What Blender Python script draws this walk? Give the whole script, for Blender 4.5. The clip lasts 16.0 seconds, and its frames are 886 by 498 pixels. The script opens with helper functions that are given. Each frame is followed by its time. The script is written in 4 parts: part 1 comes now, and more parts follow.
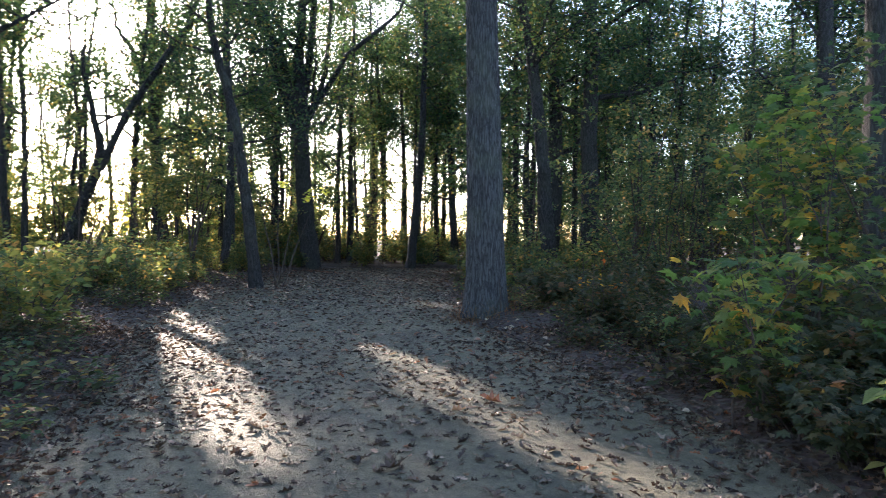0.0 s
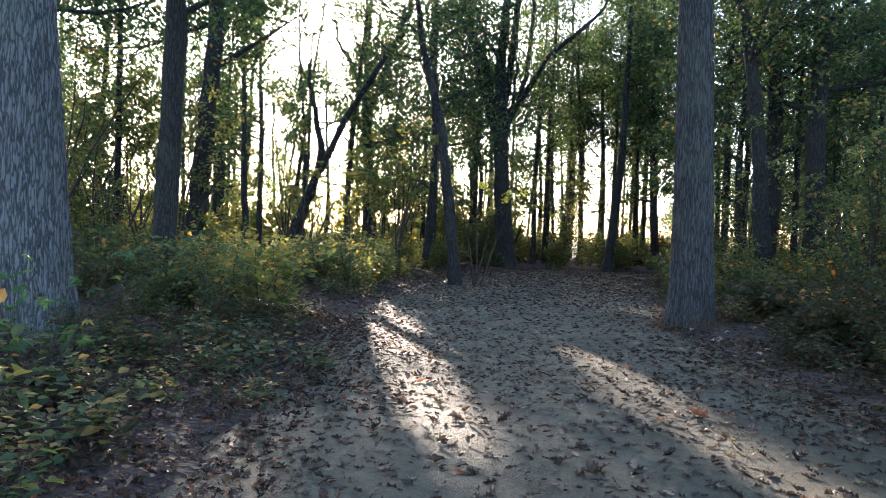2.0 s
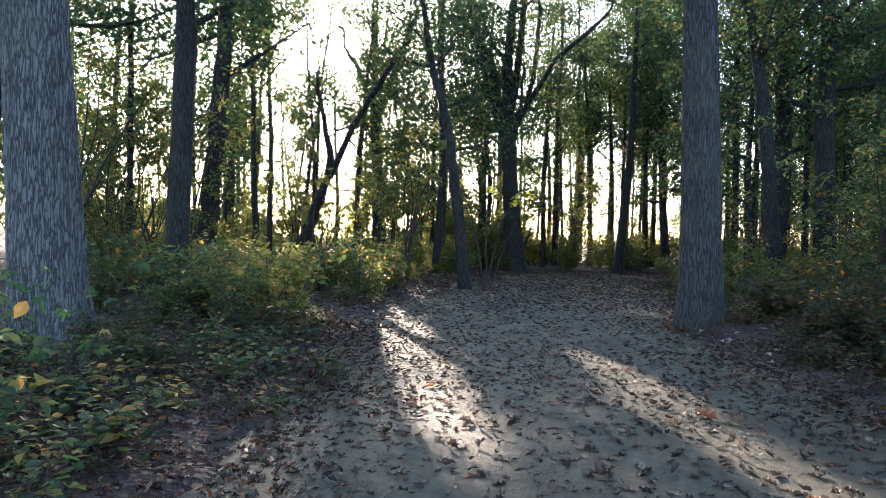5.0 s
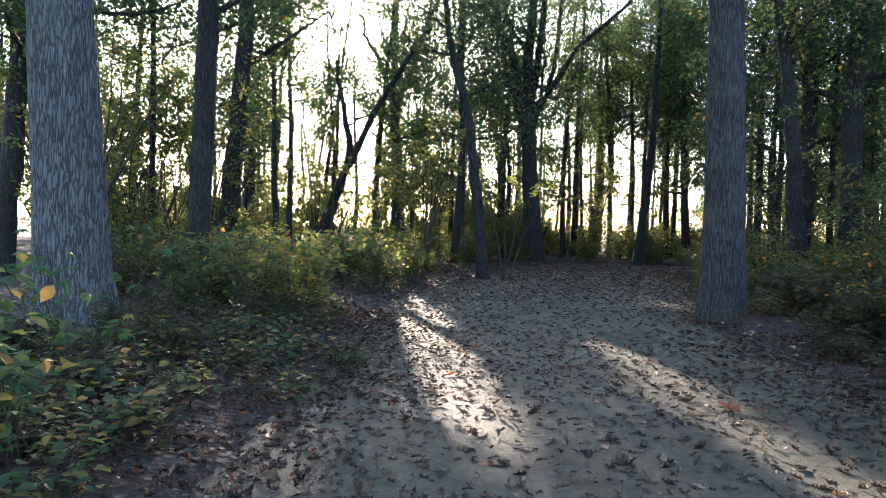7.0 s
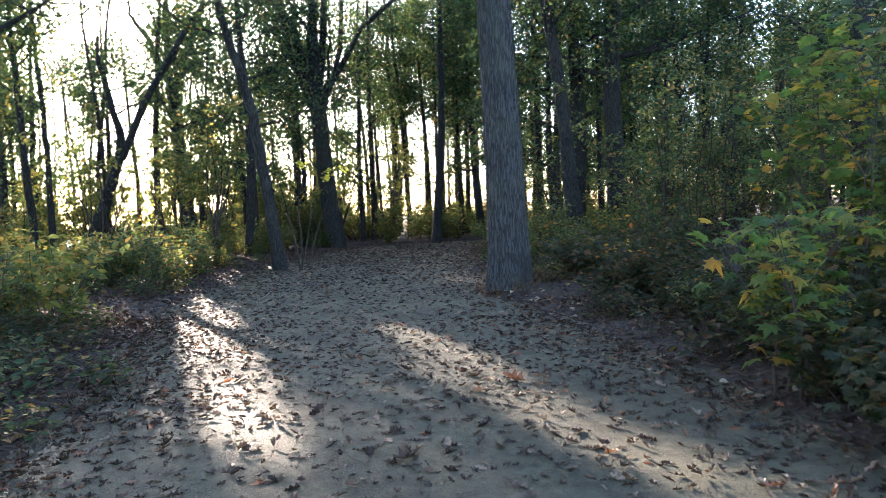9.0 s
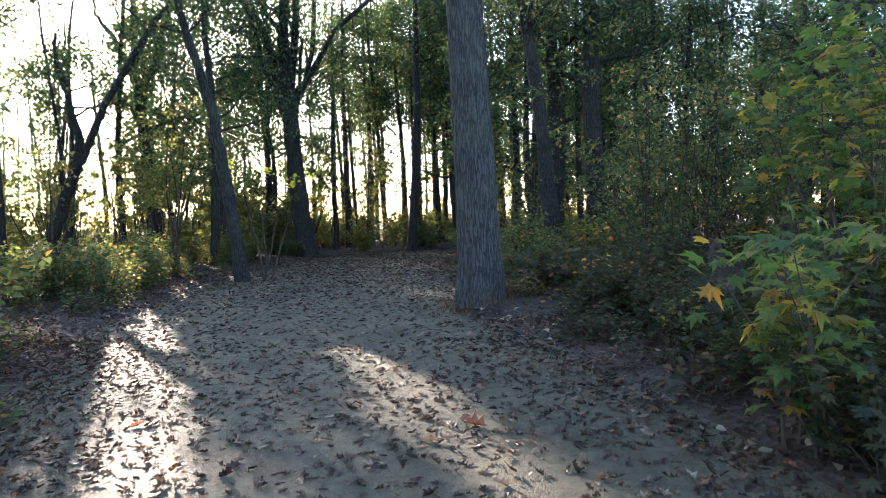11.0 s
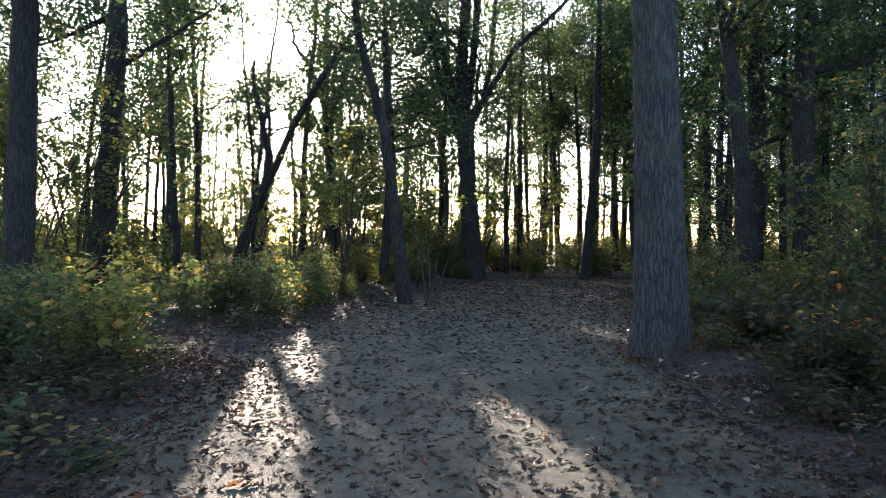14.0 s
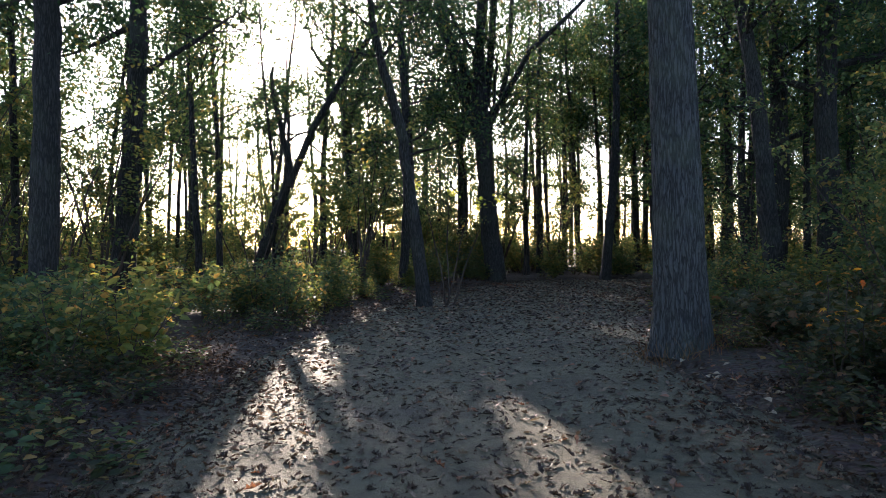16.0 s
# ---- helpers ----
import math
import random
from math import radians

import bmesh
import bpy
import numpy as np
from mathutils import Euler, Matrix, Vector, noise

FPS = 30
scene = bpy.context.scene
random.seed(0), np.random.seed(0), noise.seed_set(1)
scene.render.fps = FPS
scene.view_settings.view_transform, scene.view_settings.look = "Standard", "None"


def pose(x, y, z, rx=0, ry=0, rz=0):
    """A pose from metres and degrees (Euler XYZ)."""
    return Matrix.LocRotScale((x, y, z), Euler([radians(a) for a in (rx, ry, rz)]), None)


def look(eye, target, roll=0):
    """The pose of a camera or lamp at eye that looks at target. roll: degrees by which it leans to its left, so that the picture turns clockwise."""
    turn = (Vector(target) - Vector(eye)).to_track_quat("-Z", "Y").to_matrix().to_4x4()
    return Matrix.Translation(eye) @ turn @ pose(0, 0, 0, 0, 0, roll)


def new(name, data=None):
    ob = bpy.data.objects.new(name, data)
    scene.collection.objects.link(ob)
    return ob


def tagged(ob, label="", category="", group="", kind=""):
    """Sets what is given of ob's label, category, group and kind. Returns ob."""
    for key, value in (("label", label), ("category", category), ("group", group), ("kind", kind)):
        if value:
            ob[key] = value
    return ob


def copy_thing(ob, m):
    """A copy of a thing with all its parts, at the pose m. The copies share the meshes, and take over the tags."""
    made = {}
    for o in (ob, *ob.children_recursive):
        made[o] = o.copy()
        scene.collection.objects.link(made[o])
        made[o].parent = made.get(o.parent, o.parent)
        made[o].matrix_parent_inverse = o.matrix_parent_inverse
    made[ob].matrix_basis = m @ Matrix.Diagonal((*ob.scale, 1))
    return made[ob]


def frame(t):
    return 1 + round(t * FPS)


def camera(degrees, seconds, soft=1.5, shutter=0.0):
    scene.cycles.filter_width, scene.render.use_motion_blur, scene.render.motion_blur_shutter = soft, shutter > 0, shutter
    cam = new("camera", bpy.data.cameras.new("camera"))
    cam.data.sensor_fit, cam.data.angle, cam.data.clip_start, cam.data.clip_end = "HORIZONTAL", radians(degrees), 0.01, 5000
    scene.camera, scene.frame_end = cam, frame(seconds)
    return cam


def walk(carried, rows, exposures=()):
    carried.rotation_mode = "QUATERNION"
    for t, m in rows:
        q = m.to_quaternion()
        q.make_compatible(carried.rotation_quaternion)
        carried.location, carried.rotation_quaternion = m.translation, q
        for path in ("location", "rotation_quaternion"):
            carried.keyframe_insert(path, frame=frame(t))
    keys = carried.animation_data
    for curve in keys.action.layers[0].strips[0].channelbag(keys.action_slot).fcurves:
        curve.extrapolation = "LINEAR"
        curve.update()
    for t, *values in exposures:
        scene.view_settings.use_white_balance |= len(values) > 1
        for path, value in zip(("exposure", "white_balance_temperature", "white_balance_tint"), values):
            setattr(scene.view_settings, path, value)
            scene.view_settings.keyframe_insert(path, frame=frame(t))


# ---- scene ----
cam = camera(66.3, 16.0, soft=0.8, shutter=0.5)
PATH = [
    (0, (-0.098, -0.362, 1.433), (-0.029, 1.637, 1.401), 0.6),
    (0.5, (-0.109, -0.397, 1.449), (-0.147, 1.603, 1.411), 1.2),
    (1, (-0.144, -0.388, 1.443), (-0.33, 1.604, 1.429), 2.0),
    (1.5, (-0.168, -0.394, 1.432), (-0.525, 1.574, 1.403), 2.2),
    (2, (-0.183, -0.414, 1.432), (-0.675, 1.524, 1.39), 2.1),
    (2.5, (-0.165, -0.448, 1.443), (-0.67, 1.487, 1.415), 1.8),
    (3, (-0.161, -0.473, 1.445), (-0.675, 1.46, 1.426), 1.5),
    (3.5, (-0.161, -0.475, 1.443), (-0.686, 1.455, 1.416), 1.9),
    (3.7, (-0.14, -0.48, 1.457), (-0.679, 1.445, 1.419), 1.5),
    (6, (-0.163, -0.496, 1.453), (-0.671, 1.438, 1.426), 1.1),
    (6.5, (-0.172, -0.48, 1.45), (-0.712, 1.446, 1.413), 1.3),
    (7, (-0.178, -0.477, 1.444), (-0.749, 1.439, 1.381), 1.7),
    (7.5, (-0.182, -0.505, 1.449), (-0.714, 1.422, 1.379), 0.7),
    (8, (-0.154, -0.411, 1.41), (-0.276, 1.574, 1.206), -0.3),
    (8.5, (-0.037, -0.225, 1.429), (-0.002, 1.773, 1.348), -2.0),
    (9, (0.041, -0.037, 1.428), (0.024, 1.96, 1.318), -2.4),
    (9.2, (0.029, 0.066, 1.437), (0.039, 2.063, 1.336), -0.8),
    (11.3, (0.283, 1.022, 1.485), (0.326, 3.02, 1.397), -2.2),
    (11.5, (0.275, 1.155, 1.509), (0.298, 3.155, 1.476), -0.4),
    (12, (0.296, 1.36, 1.496), (0.137, 3.348, 1.34), -1.9),
    (12.5, (0.391, 1.568, 1.524), (-0.104, 3.505, 1.469), -1.1),
    (13, (0.433, 1.718, 1.529), (-0.267, 3.586, 1.384), -0.9),
    (13.5, (0.309, 1.901, 1.542), (-0.187, 3.838, 1.535), 0.8),
    (14, (0.338, 2.006, 1.552), (-0.127, 3.951, 1.534), 0.1),
    (14.5, (0.38, 2.039, 1.537), (0.023, 4.007, 1.541), 1.3),
    (15, (0.363, 2.039, 1.54), (-0.045, 3.997, 1.532), 1.1),
    (15.5, (0.378, 2.017, 1.545), (-0.125, 3.953, 1.534), 0.3),
    (16, (0.384, 2.017, 1.548), (-0.14, 3.947, 1.537), -0.7),
]
walk(cam, [(t, look(eye, target, roll)) for t, eye, target, roll in PATH],
     exposures=[(0, 2.6, 5680, 19), (7.5, 2.6, 5680, 19), (9, 2.85, 5680, 19), (13, 2.8, 5680, 19), (13.5, 2.55, 5680, 19),
                (14.5, 2.2, 5680, 19), (16, 1.85, 5680, 19)])

# ---------------------------------------------------------------- light
SUN_AZ, SUN_EL = radians(26.8), radians(15.0)      # to the left of straight ahead, above the horizon
TO_SUN = Vector((-math.sin(SUN_AZ) * math.cos(SUN_EL), math.cos(SUN_AZ) * math.cos(SUN_EL), math.sin(SUN_EL)))

world = bpy.data.worlds.new("sky")
scene.world = world
world.use_nodes = True
wn = world.node_tree
sky = wn.nodes.new("ShaderNodeTexSky")
sky.sky_type = "NISHITA"
sky.sun_disc = False
sky.sun_elevation, sky.sun_rotation = SUN_EL, -SUN_AZ
sky.dust_density, sky.air_density, sky.altitude = 1.6, 1.0, 50.0
bg = wn.nodes["Background"]
bg.inputs["Strength"].default_value = 0.15
wn.links.new(sky.outputs["Color"], bg.inputs["Color"])

sun_data = bpy.data.lights.new("sun", "SUN")
sun_data.energy, sun_data.angle, sun_data.color = 5.0, radians(0.55), (1.0, 0.79, 0.54)
sun = new("sun", sun_data)
sun.matrix_world = look(TO_SUN * 80, (0, 0, 0))

# ---------------------------------------------------------------- materials
def nodes_of(name):
    mat = bpy.data.materials.new(name)
    mat.use_nodes = True
    nt = mat.node_tree
    return mat, nt, nt.nodes["Principled BSDF"]


def add(nt, kind, **values):
    node = nt.nodes.new(kind)
    for key, value in values.items():
        node.inputs[key].default_value = value
    return node


def ramp(nt, source, stops):
    node = nt.nodes.new("ShaderNodeValToRGB")
    el = node.color_ramp.elements
    while len(el) < len(stops):
        el.new(0.5)
    for e, (p, c) in zip(el, stops):
        e.position, e.color = p, (*c, 1)
    nt.links.new(source, node.inputs["Fac"])
    return node


def scaled_coords(nt, scale, kind="Object"):
    tc = nt.nodes.new("ShaderNodeTexCoord")
    mp = nt.nodes.new("ShaderNodeMapping")
    mp.inputs["Scale"].default_value = scale
    nt.links.new(tc.outputs[kind], mp.inputs["Vector"])
    return mp.outputs["Vector"]


def bump(nt, height, strength, distance, bsdf, normal=None):
    b = add(nt, "ShaderNodeBump", Strength=strength, Distance=distance)
    nt.links.new(height, b.inputs["Height"])
    if normal is not None:
        nt.links.new(normal, b.inputs["Normal"])
    if bsdf is not None:
        nt.links.new(b.outputs["Normal"], bsdf.inputs["Normal"])
    return b.outputs["Normal"]


def mix(nt, a, b, fac, blend="MIX"):
    m = nt.nodes.new("ShaderNodeMix")
    m.data_type, m.blend_type = "RGBA", blend
    for sock, v in ((m.inputs[0], fac), (m.inputs[6], a), (m.inputs[7], b)):
        if isinstance(v, (tuple, float, int)):
            sock.default_value = v if not isinstance(v, tuple) else (*v, 1)
        else:
            nt.links.new(v, sock)
    return m.outputs[2]


def sand_material():
    mat, nt, bsdf = nodes_of("trodden sand")
    co = scaled_coords(nt, (1, 1, 1))
    broad = add(nt, "ShaderNodeTexNoise", Scale=0.9, Detail=6.0, Roughness=0.6)
    fine = add(nt, "ShaderNodeTexNoise", Scale=120.0, Detail=4.0, Roughness=0.7)
    mid = add(nt, "ShaderNodeTexNoise", Scale=11.0, Detail=8.0, Roughness=0.72)
    grit = add(nt, "ShaderNodeTexVoronoi", Scale=90.0)
    for n in (broad, fine, mid, grit):
        nt.links.new(co, n.inputs["Vector"])
    base = ramp(nt, broad.outputs["Fac"], [(0.3, (0.098, 0.093, 0.059)), (0.5, (0.150, 0.142, 0.087)), (0.7, (0.205, 0.193, 0.119))])
    speck = ramp(nt, fine.outputs["Fac"], [(0.36, (0.42, 0.40, 0.36)), (0.62, (1.15, 1.15, 1.12))])
    damp = ramp(nt, mid.outputs["Fac"], [(0.35, (0.58, 0.56, 0.53)), (0.6, (1.05, 1.05, 1.03))])
    c = mix(nt, base.outputs["Color"], speck.outputs["Color"], 0.8, "MULTIPLY")
    c = mix(nt, c, damp.outputs["Color"], 1.0, "MULTIPLY")
    nt.links.new(c, bsdf.inputs["Base Color"])
    bsdf.inputs["Roughness"].default_value = 0.74
    n1 = bump(nt, mid.outputs["Fac"], 0.7, 0.05, None)
    n2 = bump(nt, grit.outputs["Distance"], 0.9, 0.03, None, n1)
    bump(nt, fine.outputs["Fac"], 0.8, 0.015, bsdf, n2)
    return mat


def soil_material():
    mat, nt, bsdf = nodes_of("forest soil")
    co = scaled_coords(nt, (1, 1, 1))
    a = add(nt, "ShaderNodeTexNoise", Scale=1.4, Detail=8.0, Roughness=0.65)
    b = add(nt, "ShaderNodeTexVoronoi", Scale=16.0)
    for n in (a, b):
        nt.links.new(co, n.inputs["Vector"])
    c1 = ramp(nt, a.outputs["Fac"], [(0.3, (0.022, 0.015, 0.010)), (0.55, (0.046, 0.031, 0.021)), (0.75, (0.068, 0.050, 0.031))])
    c = mix(nt, c1.outputs["Color"], b.outputs["Color"], 0.18, "OVERLAY")
    nt.links.new(c, bsdf.inputs["Base Color"])
    bsdf.inputs["Roughness"].default_value = 0.9
    n1 = bump(nt, b.outputs["Distance"], 0.8, 0.05, None)
    bump(nt, a.outputs["Fac"], 0.6, 0.15, bsdf, n1)
    return mat


def bark_material(name, dark, light, moss=0.0, cells=(30, 30, 4.6), width=0.22):
    mat, nt, bsdf = nodes_of(name)
    co = scaled_coords(nt, cells)
    co2 = scaled_coords(nt, (1, 1, 1))
    v = nt.nodes.new("ShaderNodeTexVoronoi")
    v.feature = "DISTANCE_TO_EDGE"
    warp = add(nt, "ShaderNodeTexNoise", Scale=0.7, Detail=3.0)
    nt.links.new(co, warp.inputs["Vector"])
    wv = nt.nodes.new("ShaderNodeVectorMath")
    wv.operation = "MULTIPLY_ADD"
    nt.links.new(warp.outputs["Color"], wv.inputs[0])
    wv.inputs[1].default_value = (2.6, 2.6, 2.6)
    nt.links.new(co, wv.inputs[2])
    nt.links.new(wv.outputs["Vector"], v.inputs["Vector"])
    v.inputs["Scale"].default_value = 0.8
    grain = add(nt, "ShaderNodeTexNoise", Scale=2.2, Detail=8.0, Roughness=0.7)
    nt.links.new(co, grain.inputs["Vector"])
    big = add(nt, "ShaderNodeTexNoise", Scale=1.3, Detail=5.0)
    nt.links.new(co2, big.inputs["Vector"])
    crack = ramp(nt, v.outputs["Distance"], [(0.0, (0.05, 0.05, 0.05)), (width * 0.45, (0.35, 0.34, 0.33)), (width, (1, 1, 1))])
    tone = ramp(nt, grain.outputs["Fac"], [(0.3, dark), (0.7, light)])
    c = mix(nt, tone.outputs["Color"], crack.outputs["Color"], 0.85, "MULTIPLY")
    if moss:
        patch = ramp(nt, big.outputs["Fac"], [(0.5, (0, 0, 0)), (0.7, (moss, moss, moss))])
        c = mix(nt, c, (0.11, 0.13, 0.08), patch.outputs["Color"])
    nt.links.new(c, bsdf.inputs["Base Color"])
    bsdf.inputs["Roughness"].default_value = 0.9
    n1 = bump(nt, v.outputs["Distance"], 0.9, 0.06, None)
    bump(nt, grain.outputs["Fac"], 0.6, 0.02, bsdf, n1)
    return mat


def leaf_material(name, stops, through_light=0.45, gloss=0.62, shine=0.25):
    """Thin leaves: part of the light passes through them."""
    mat, nt, bsdf = nodes_of(name)
    geo = nt.nodes.new("ShaderNodeNewGeometry")
    info = nt.nodes.new("ShaderNodeObjectInfo")
    both = nt.nodes.new("ShaderNodeMath")
    both.operation = "ADD"
    nt.links.new(geo.outputs["Random Per Island"], both.inputs[0])
    nt.links.new(info.outputs["Random"], both.inputs[1])
    part_of_one = nt.nodes.new("ShaderNodeMath")
    part_of_one.operation = "FRACT"
    nt.links.new(both.outputs[0], part_of_one.inputs[0])
    col = ramp(nt, part_of_one.outputs[0], stops)
    vein = add(nt, "ShaderNodeTexNoise", Scale=22.0, Detail=3.0)
    tc = nt.nodes.new("ShaderNodeTexCoord")
    nt.links.new(tc.outputs["Object"], vein.inputs["Vector"])
    shade = ramp(nt, vein.outputs["Fac"], [(0.3, (0.7, 0.68, 0.62)), (0.65, (1, 1, 1))])
    c = mix(nt, col.outputs["Color"], shade.outputs["Color"], 0.8, "MULTIPLY")
    nt.links.new(c, bsdf.inputs["Base Color"])
    bsdf.inputs["Roughness"].default_value = gloss
    bsdf.inputs["Specular IOR Level"].default_value = shine
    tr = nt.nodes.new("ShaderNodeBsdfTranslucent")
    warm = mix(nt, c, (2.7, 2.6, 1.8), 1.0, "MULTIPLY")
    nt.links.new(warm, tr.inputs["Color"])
    ms = nt.nodes.new("ShaderNodeMixShader")
    ms.inputs[0].default_value = through_light
    nt.links.new(bsdf.outputs[0], ms.inputs[1])
    nt.links.new(tr.outputs[0], ms.inputs[2])
    nt.links.new(ms.outputs[0], nt.nodes["Material Output"].inputs["Surface"])
    return mat


SAND, SOIL = sand_material(), soil_material()
BARK_GREY = bark_material("grey furrowed bark", (0.085, 0.093, 0.097), (0.225, 0.24, 0.243), 0.3, (29, 29, 3.6), 0.19)
BARK_OAK = bark_material("dark grey furrowed bark", (0.042, 0.042, 0.041), (0.105, 0.106, 0.106), 0.35, (32, 32, 3.4), 0.19)
BARK_DARK = bark_material("dark bark", (0.020, 0.018, 0.017), (0.060, 0.055, 0.049), 0.2)
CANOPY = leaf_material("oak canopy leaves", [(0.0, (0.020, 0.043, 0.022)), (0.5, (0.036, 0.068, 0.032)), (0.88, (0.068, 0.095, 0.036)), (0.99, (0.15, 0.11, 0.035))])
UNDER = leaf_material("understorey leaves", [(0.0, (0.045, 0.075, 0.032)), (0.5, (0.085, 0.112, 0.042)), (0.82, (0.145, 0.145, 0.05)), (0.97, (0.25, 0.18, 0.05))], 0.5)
# yellow-green of the leaves, with some sun and sky light added to the colour
GOLDEN = leaf_material("yellowing bush leaves lifted for sun", [(0.0, (0.075, 0.118, 0.045)), (0.5, (0.135, 0.160, 0.054)), (0.85, (0.23, 0.205, 0.06)), (0.98, (0.31, 0.19, 0.055))], 0.5)
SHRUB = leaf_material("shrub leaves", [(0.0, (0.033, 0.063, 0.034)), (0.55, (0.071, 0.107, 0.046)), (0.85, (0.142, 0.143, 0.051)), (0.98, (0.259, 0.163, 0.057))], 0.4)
# shrub green with the undergrowth's shade put into the colour
SHRUB_SHADED = leaf_material("shade-darkened shrub leaves", [(0.0, (0.021, 0.030, 0.014)), (0.6, (0.039, 0.048, 0.020)), (0.88, (0.080, 0.066, 0.027)), (0.98, (0.12, 0.062, 0.028))], 0.35)
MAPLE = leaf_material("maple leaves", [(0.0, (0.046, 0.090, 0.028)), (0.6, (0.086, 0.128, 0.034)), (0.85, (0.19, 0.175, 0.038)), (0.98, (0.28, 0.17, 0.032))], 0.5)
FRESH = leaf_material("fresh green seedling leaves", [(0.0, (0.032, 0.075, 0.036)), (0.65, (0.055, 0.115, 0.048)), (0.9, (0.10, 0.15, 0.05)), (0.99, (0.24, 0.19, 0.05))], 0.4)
# yellow leaf colour raised to stand in for sun shining through
YELLOW_SUNLIT = leaf_material("yellow autumn leaves brightened for sun", [(0.0, (0.30, 0.36, 0.05)), (0.6, (0.42, 0.42, 0.05)), (0.95, (0.52, 0.36, 0.04))], 0.5)
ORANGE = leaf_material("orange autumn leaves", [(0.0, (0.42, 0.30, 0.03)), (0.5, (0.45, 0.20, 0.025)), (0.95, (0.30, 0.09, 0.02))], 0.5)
FALLEN = leaf_material("fallen brown leaves", [(0.0, (0.018, 0.012, 0.008)), (0.45, (0.048, 0.031, 0.020)), (0.74, (0.11, 0.075, 0.05)), (0.92, (0.27, 0.21, 0.155)), (0.99, (0.22, 0.09, 0.045))], 0.12, 0.5, 0.32)
DAMP = leaf_material("damp leaf litter", [(0.0, (0.016, 0.009, 0.006)), (0.45, (0.044, 0.025, 0.015)), (0.78, (0.088, 0.050, 0.030)), (0.93, (0.19, 0.13, 0.09)), (0.99, (0.22, 0.078, 0.033))], 0.12, 0.5, 0.25)
PALE = leaf_material("pale dry leaves", [(0.0, (0.24, 0.20, 0.15)), (0.95, (0.38, 0.33, 0.26))], 0.2, 0.6)
RUST = leaf_material("rust-red fallen leaves", [(0.0, (0.13, 0.062, 0.04)), (0.95, (0.21, 0.095, 0.055))], 0.2, 0.6)
DRY = leaf_material("dry grass", [(0.0, (0.11, 0.075, 0.04)), (0.6, (0.17, 0.105, 0.05)), (0.98, (0.22, 0.095, 0.04))], 0.3)
TWIG, _nt, _b = nodes_of("twig bark")
_n = add(_nt, "ShaderNodeTexNoise", Scale=30.0, Detail=4.0)
_nt.links.new(ramp(_nt, _n.outputs["Fac"], [(0.3, (0.028, 0.020, 0.015)), (0.7, (0.070, 0.048, 0.034))]).outputs["Color"], _b.inputs["Base Color"])
_b.inputs["Roughness"].default_value = 0.85

# ---------------------------------------------------------------- mesh helpers
def mesh_of(name, verts, faces, material, smooth=False):
    """A mesh from an array of places and an array of faces with equal numbers of corners."""
    verts, faces = np.asarray(verts, float), np.asarray(faces, int)
    me = bpy.data.meshes.new(name)
    n, k = faces.shape
    me.vertices.add(len(verts))
    me.vertices.foreach_set("co", verts.ravel())
    me.loops.add(n * k)
    me.loops.foreach_set("vertex_index", faces.ravel())
    me.polygons.add(n)
    me.polygons.foreach_set("loop_start", np.arange(n) * k)
    me.polygons.foreach_set("loop_total", np.full(n, k))
    me.polygons.foreach_set("use_smooth", np.full(n, smooth))
    me.materials.append(material)
    me.update(calc_edges=True)
    return me


def part(name, me, parent, label=""):
    ob = new(name, me)
    ob.parent = parent
    return tagged(ob, label)


def tube(points, radii, sides, wobble=None):
    """Rings round a line of points: places and four-cornered faces."""
    p = np.asarray(points, float)
    n = len(p)
    d = np.gradient(p, axis=0)
    d /= np.linalg.norm(d, axis=1)[:, None]
    ref = np.array((0.0, 1.0, 0.0)) if abs(d[:, 2].mean()) > 0.5 else np.array((0.0, 0.0, 1.0))
    a = np.cross(d, ref)
    a /= np.linalg.norm(a, axis=1)[:, None]
    b = np.cross(d, a)
    th = np.arange(sides) * 2 * np.pi / sides
    r = np.asarray(radii, float)[:, None] * np.ones((1, sides))
    if wobble is not None:
        r = r + wobble
    v = p[:, None] + r[..., None] * (np.cos(th)[None, :, None] * a[:, None] + np.sin(th)[None, :, None] * b[:, None])
    i = np.arange(n - 1)[:, None] * sides
    j, k = np.arange(sides)[None], (np.arange(sides)[None] + 1) % sides
    f = np.stack([i + j, i + k, i + sides + k, i + sides + j], -1).reshape(-1, 4)
    return v.reshape(-1, 3), f


def joined(pieces):
    vs, fs, at = [], [], 0
    for v, f in pieces:
        vs.append(v)
        fs.append(f + at)
        at += len(v)
    return np.concatenate(vs), np.concatenate(fs)


